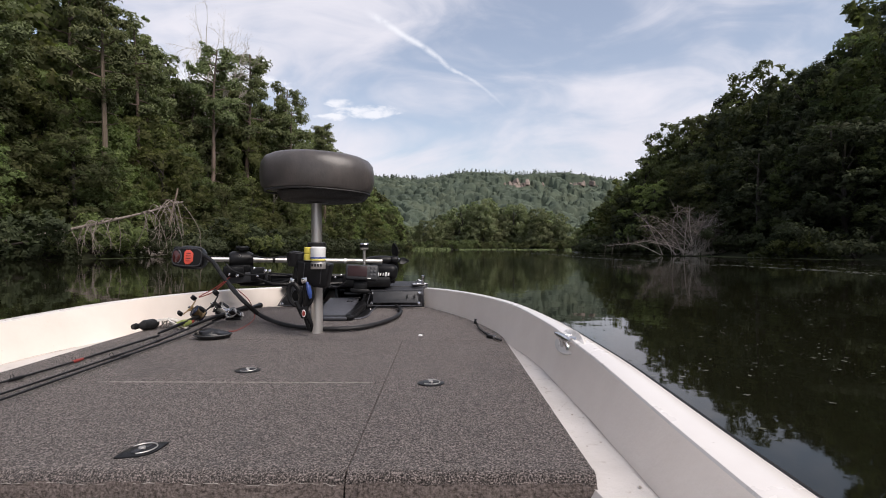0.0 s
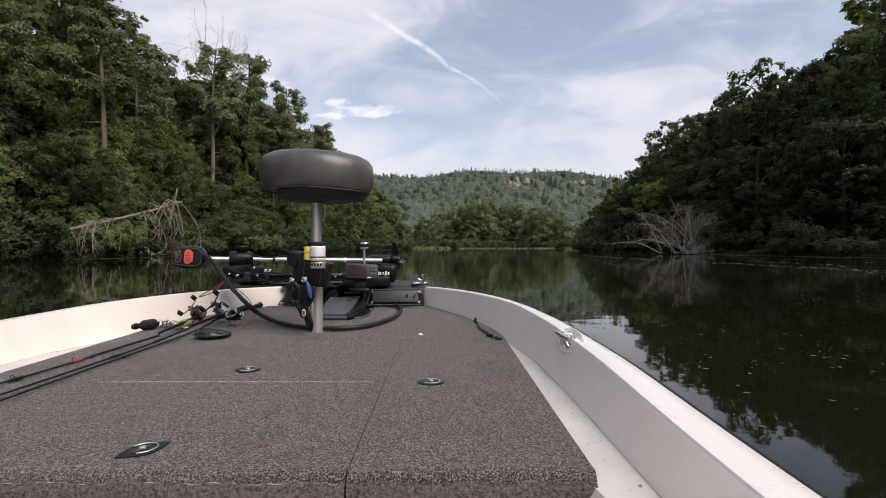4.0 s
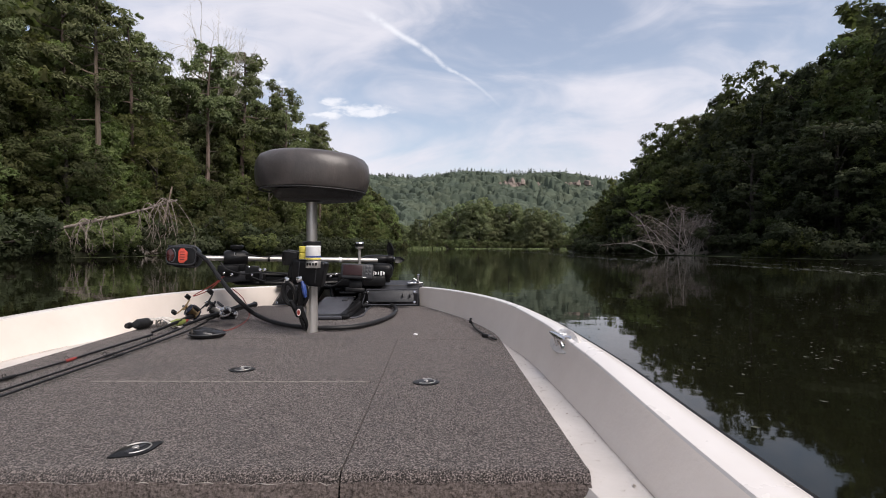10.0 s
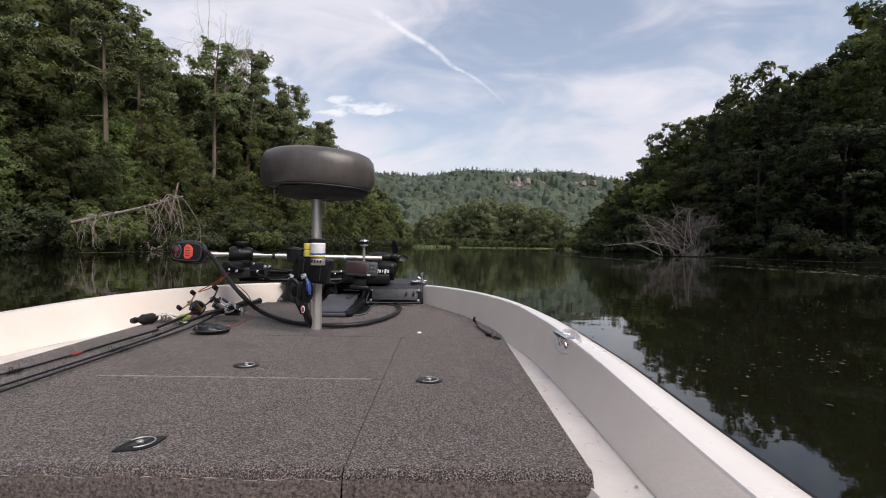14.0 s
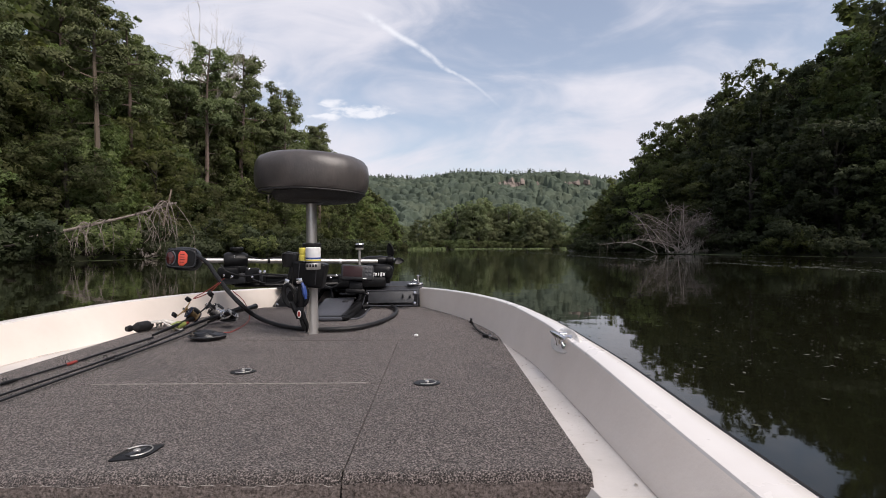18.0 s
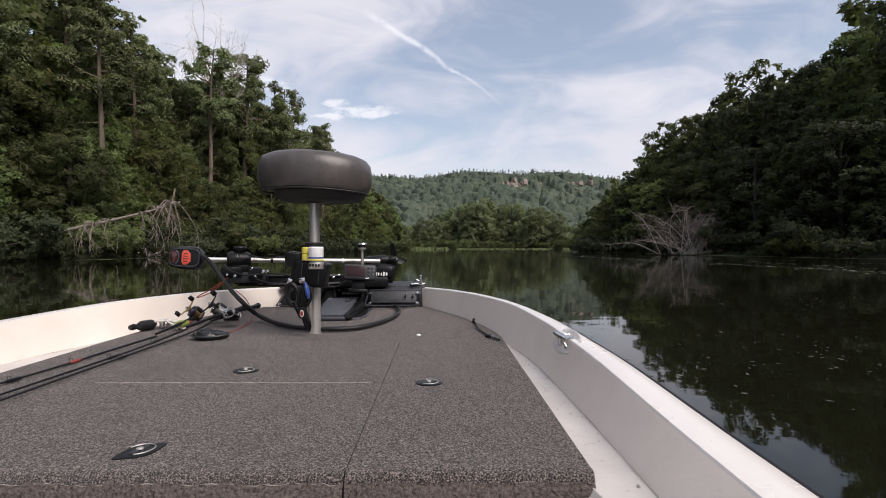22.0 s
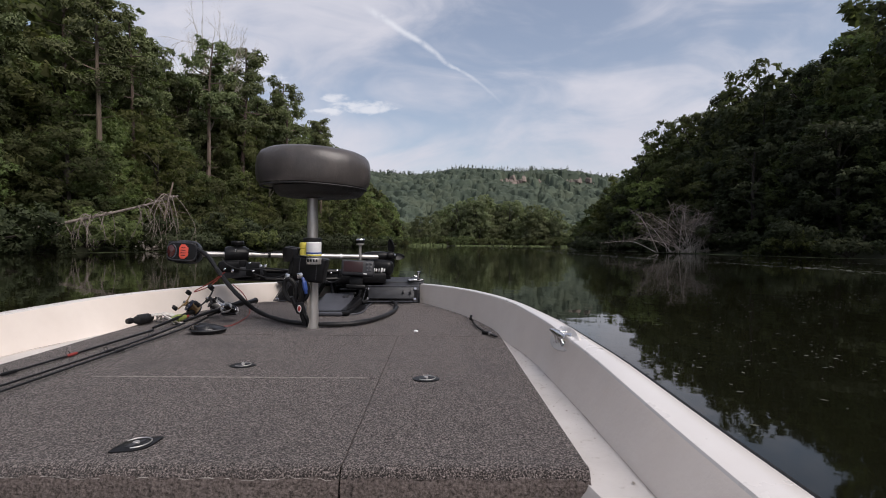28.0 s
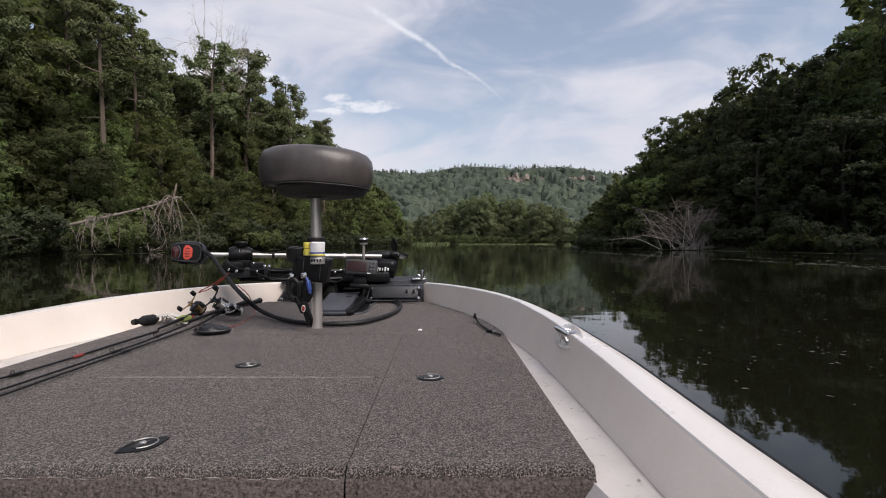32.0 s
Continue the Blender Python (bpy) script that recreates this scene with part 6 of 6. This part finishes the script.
def stem(path, r0, r1, name, label, category, mat=M_DEADWOOD, twigs=0, seed=1, base=None):
    """A dead trunk along path with broken side branches."""
    r = np.random.default_rng(seed)
    ob = thing(name, base or path[0], label, category, m=Matrix())
    pts = spline(path, 5)
    n = len(pts)
    part("trunk", Geo().tube(pts, list(np.linspace(r0, r1, n)), 8), mat, ob)
    for k in range(twigs):
        i = int(n * (0.25 + 0.7 * r.random()))
        p = pts[min(i, n - 1)]
        out = Vector((r.normal(), r.normal() * 0.7, 0.0)).normalized()
        ln = 0.8 + 1.6 * r.random()
        if twigs > 20:
            ln = p.z * (0.35 + 0.6 * r.random())
            bow = spline([p, p + out * 0.25 * ln + Vector((0, 0, 0.18 * ln * r.random())), p + out * (0.4 + 0.25 * r.random()) * ln - Vector((0, 0, 0.5 * ln)), p + out * (0.35 + 0.4 * r.random()) * ln - Vector((0, 0, 1.0 * ln))], 4)
            g = Geo().tube(bow, list(np.linspace(0.034, 0.008, len(bow))), 5)
            for q in range(3):
                c = bow[int(len(bow) * (0.3 + 0.6 * r.random()))]
                w = Vector((r.normal(), r.normal(), -0.8 - r.random())).normalized()
                g.tube([c, c + w * 0.2 * ln + out * 0.06, c + w * 0.42 * ln], [0.014, 0.010, 0.005], 4)
        else:
            d = (out + Vector((0, 0, 0.3 * r.normal()))).normalized()
            g = Geo().tube([p, p + d * ln * 0.5 + Vector((0, 0, 0.12 * r.normal())), p + d * ln + Vector((0, 0, -0.25))], [0.05, 0.03, 0.01], 5)
        part("branch", g, mat, ob)
    return ob


def brush_pile(x, y, width, height, seed, label, mat=M_BRUSH, count=240):
    """The grey crown of a fallen tree: arching bare branches and fine twigs."""
    r = np.random.default_rng(seed)
    ob = thing("fallen_treetop", (x, y, 0), label, "dead tree", m=Matrix())
    twigs = Geo()
    for k in range(44):
        a = math.pi * (0.05 + 0.90 * (k + r.random()) / 44)
        ln = width * (0.35 + 0.4 * r.random())
        s = Vector((x + width * 0.25 * r.normal() * 0.5, y + 0.8 * r.normal(), 0.1))
        e = s + Vector((math.cos(a) * ln, r.normal() * 1.2, math.sin(a) * height * (0.6 + 0.4 * r.random())))
        mid = (s + e) / 2 + Vector((0.3 * r.normal(), 0.3 * r.normal(), 0.25 * height * r.random()))
        pts = spline([s, mid, e], 4)
        part("limb", Geo().tube(pts, list(np.linspace(0.035 + 0.035 * r.random(), 0.010, len(pts))), 5), M_DEADWOOD, ob)
        for q in range(count // 44):
            p = pts[int(len(pts) * (0.35 + 0.6 * r.random()))]
            d = Vector((r.normal(), r.normal(), 0.7 * r.normal() + 0.2)).normalized()
            l2 = 0.5 + 1.1 * r.random()
            twigs.tube([p, p + d * l2 * 0.5, p + d * l2 + Vector((0, 0, -0.15))], [0.022, 0.014, 0.005], 3, False)
    tagged(part("twig_mass", twigs, mat, ob), kind="stuff")
    return ob


# steep bank: a grey fallen crown and its trunk along the water
brush_pile(26.2, 53.0, 9.0, 5.4, 4, "grey leafless crown of a fallen tree in the shallows", count=1500)
stem([(27.5, 53.5, 0.25), (30.0, 52.0, 0.55), (33.5, 50.5, 0.6)], 0.13, 0.2, "fallen_log", "bleached fallen log lying along the water's edge", "log", twigs=3, seed=2)
stem([(32.0, 44.0, 0.1), (31.2, 43.4, 0.9), (30.6, 43.0, 1.5), (30.8, 42.6, 2.0)], 0.09, 0.03, "snag", "forked pale snag standing in the shallows", "dead tree", twigs=3, seed=3)
# pine bank: leaning dead trunk, drift of sticks and a fallen tree
stem([(-24.4, 43.2, 0.5), (-24.0, 43.3, 3.0), (-23.4, 43.5, 6.0)], 0.12, 0.07, "leaning_trunk", "leaning bare grey-brown trunk at the water's edge", "dead tree", M_BARK, 5, 5)
brush_pile(-25.0, 43.0, 3.4, 1.2, 6, "low drift of bleached sticks against the bank", count=260)
stem([(-28.5, 30.4, 0.9), (-24.5, 32.0, 1.9), (-20.5, 33.5, 3.1), (-18.2, 34.5, 4.0)], 0.13, 0.05, "fallen_tree", "pale fallen tree reaching out low over the water", "dead tree", mat=M_DRIFT, twigs=36, seed=8)
dead = new("bare_tree")
dead.matrix_basis = pose(-30.0, 62.0, float(ground_height(np.array(-30.0), np.array(62.0))), 0, 0, 40) @ Matrix.Diagonal((18, 18, 27, 1))
tagged(dead, "tall leafless silver-grey dead tree above the wood", "dead tree")
o = new("trunk", bare_tree(7, 6, 0.40))
o.parent = dead

bush_rng = np.random.default_rng(77)
KINDS["pale_bush"] = [bush(25, 4200, 0.0245, M_LEAF_LIGHT), bush(26, 4200, 0.0245, M_LEAF_LIGHT)]
NAMES["pale_bush"] = ("waterside_bush", "pale green bush reaching over the water")
for x, y, h, w in ((30.4, 41.0, 2.6, 1.2), (-25.2, 36.0, 3.4, 1.1), (-22.5, 56.0, 4.0, 1.1)):
    plant("pale_bush", x, y, h, bush_rng, "steep bank" if x > 0 else "pine bank", w, turn=180 if x > 0 else 0)

# grassy flats and weed along the far shores
rng = np.random.default_rng(33)


def reeds(name, cx, cy, lx, ly, n, h, label, mat=M_GRASS):
    X = cx + lx * (rng.random(n) - 0.5)
    Y = cy + ly * (rng.random(n) - 0.5)
    P = np.stack([X, Y, 0.1 + h * 0.5 * rng.random(n)], 1)
    N = np.stack([rng.normal(size=n) * 0.5, -np.ones(n), rng.normal(size=n) * 0.3 + 0.4], 1)
    tagged(new(name, leaf_mesh(name, P, N, h * (0.4 + 0.5 * rng.random(n)), mat, rng, 0.45)), label, "reeds", kind="stuff")


reeds("marsh_reeds", 58, 196, 20, 7, 1300, 0.8, "low bright green marsh grass on a shallow flat")
reeds("marsh_reeds", -6, 203, 16, 6, 700, 0.9, "low bright green marsh grass on the far shore")
reeds("marsh_reeds", 26, 208, 40, 2.5, 450, 0.5, "low pale green grass along the far shore")
g = Geo()
for i in range(60):
    y = 12 + 78 * rng.random()
    x = float(right_bank(y)) - 0.4 - 1.6 * rng.random() ** 2
    w, l = 0.25 + 0.4 * rng.random(), 1.2 + 2.5 * rng.random()
    pts = [(x + w * math.cos(a) * (0.8 + 0.3 * rng.random()), y + l * math.sin(a) * (0.8 + 0.3 * rng.random())) for a in np.linspace(0, 2 * math.pi, 14)[:-1]]
    g.add([(*p, 0.004 + 0.0002 * i) for p in pts], [tuple(range(13))])
for i in range(46):
    y = 24 + 70 * rng.random()
    x = float(left_bank(y)) + 0.5 + 1.3 * rng.random() ** 2
    w, l = 0.2 + 0.35 * rng.random(), 1.0 + 2.4 * rng.random()
    pts = [(x + w * math.cos(a) * (0.8 + 0.3 * rng.random()), y + l * math.sin(a) * (0.8 + 0.3 * rng.random())) for a in np.linspace(0, 2 * math.pi, 14)[:-1]]
    g.add([(*p, 0.004 + 0.0002 * i) for p in pts], [tuple(range(13))])
tagged(new("weed_mats", mesh_of("weed_mats", g, M_WEED, False)), "thin pale weed mats floating along the banks", "water weed", kind="stuff")
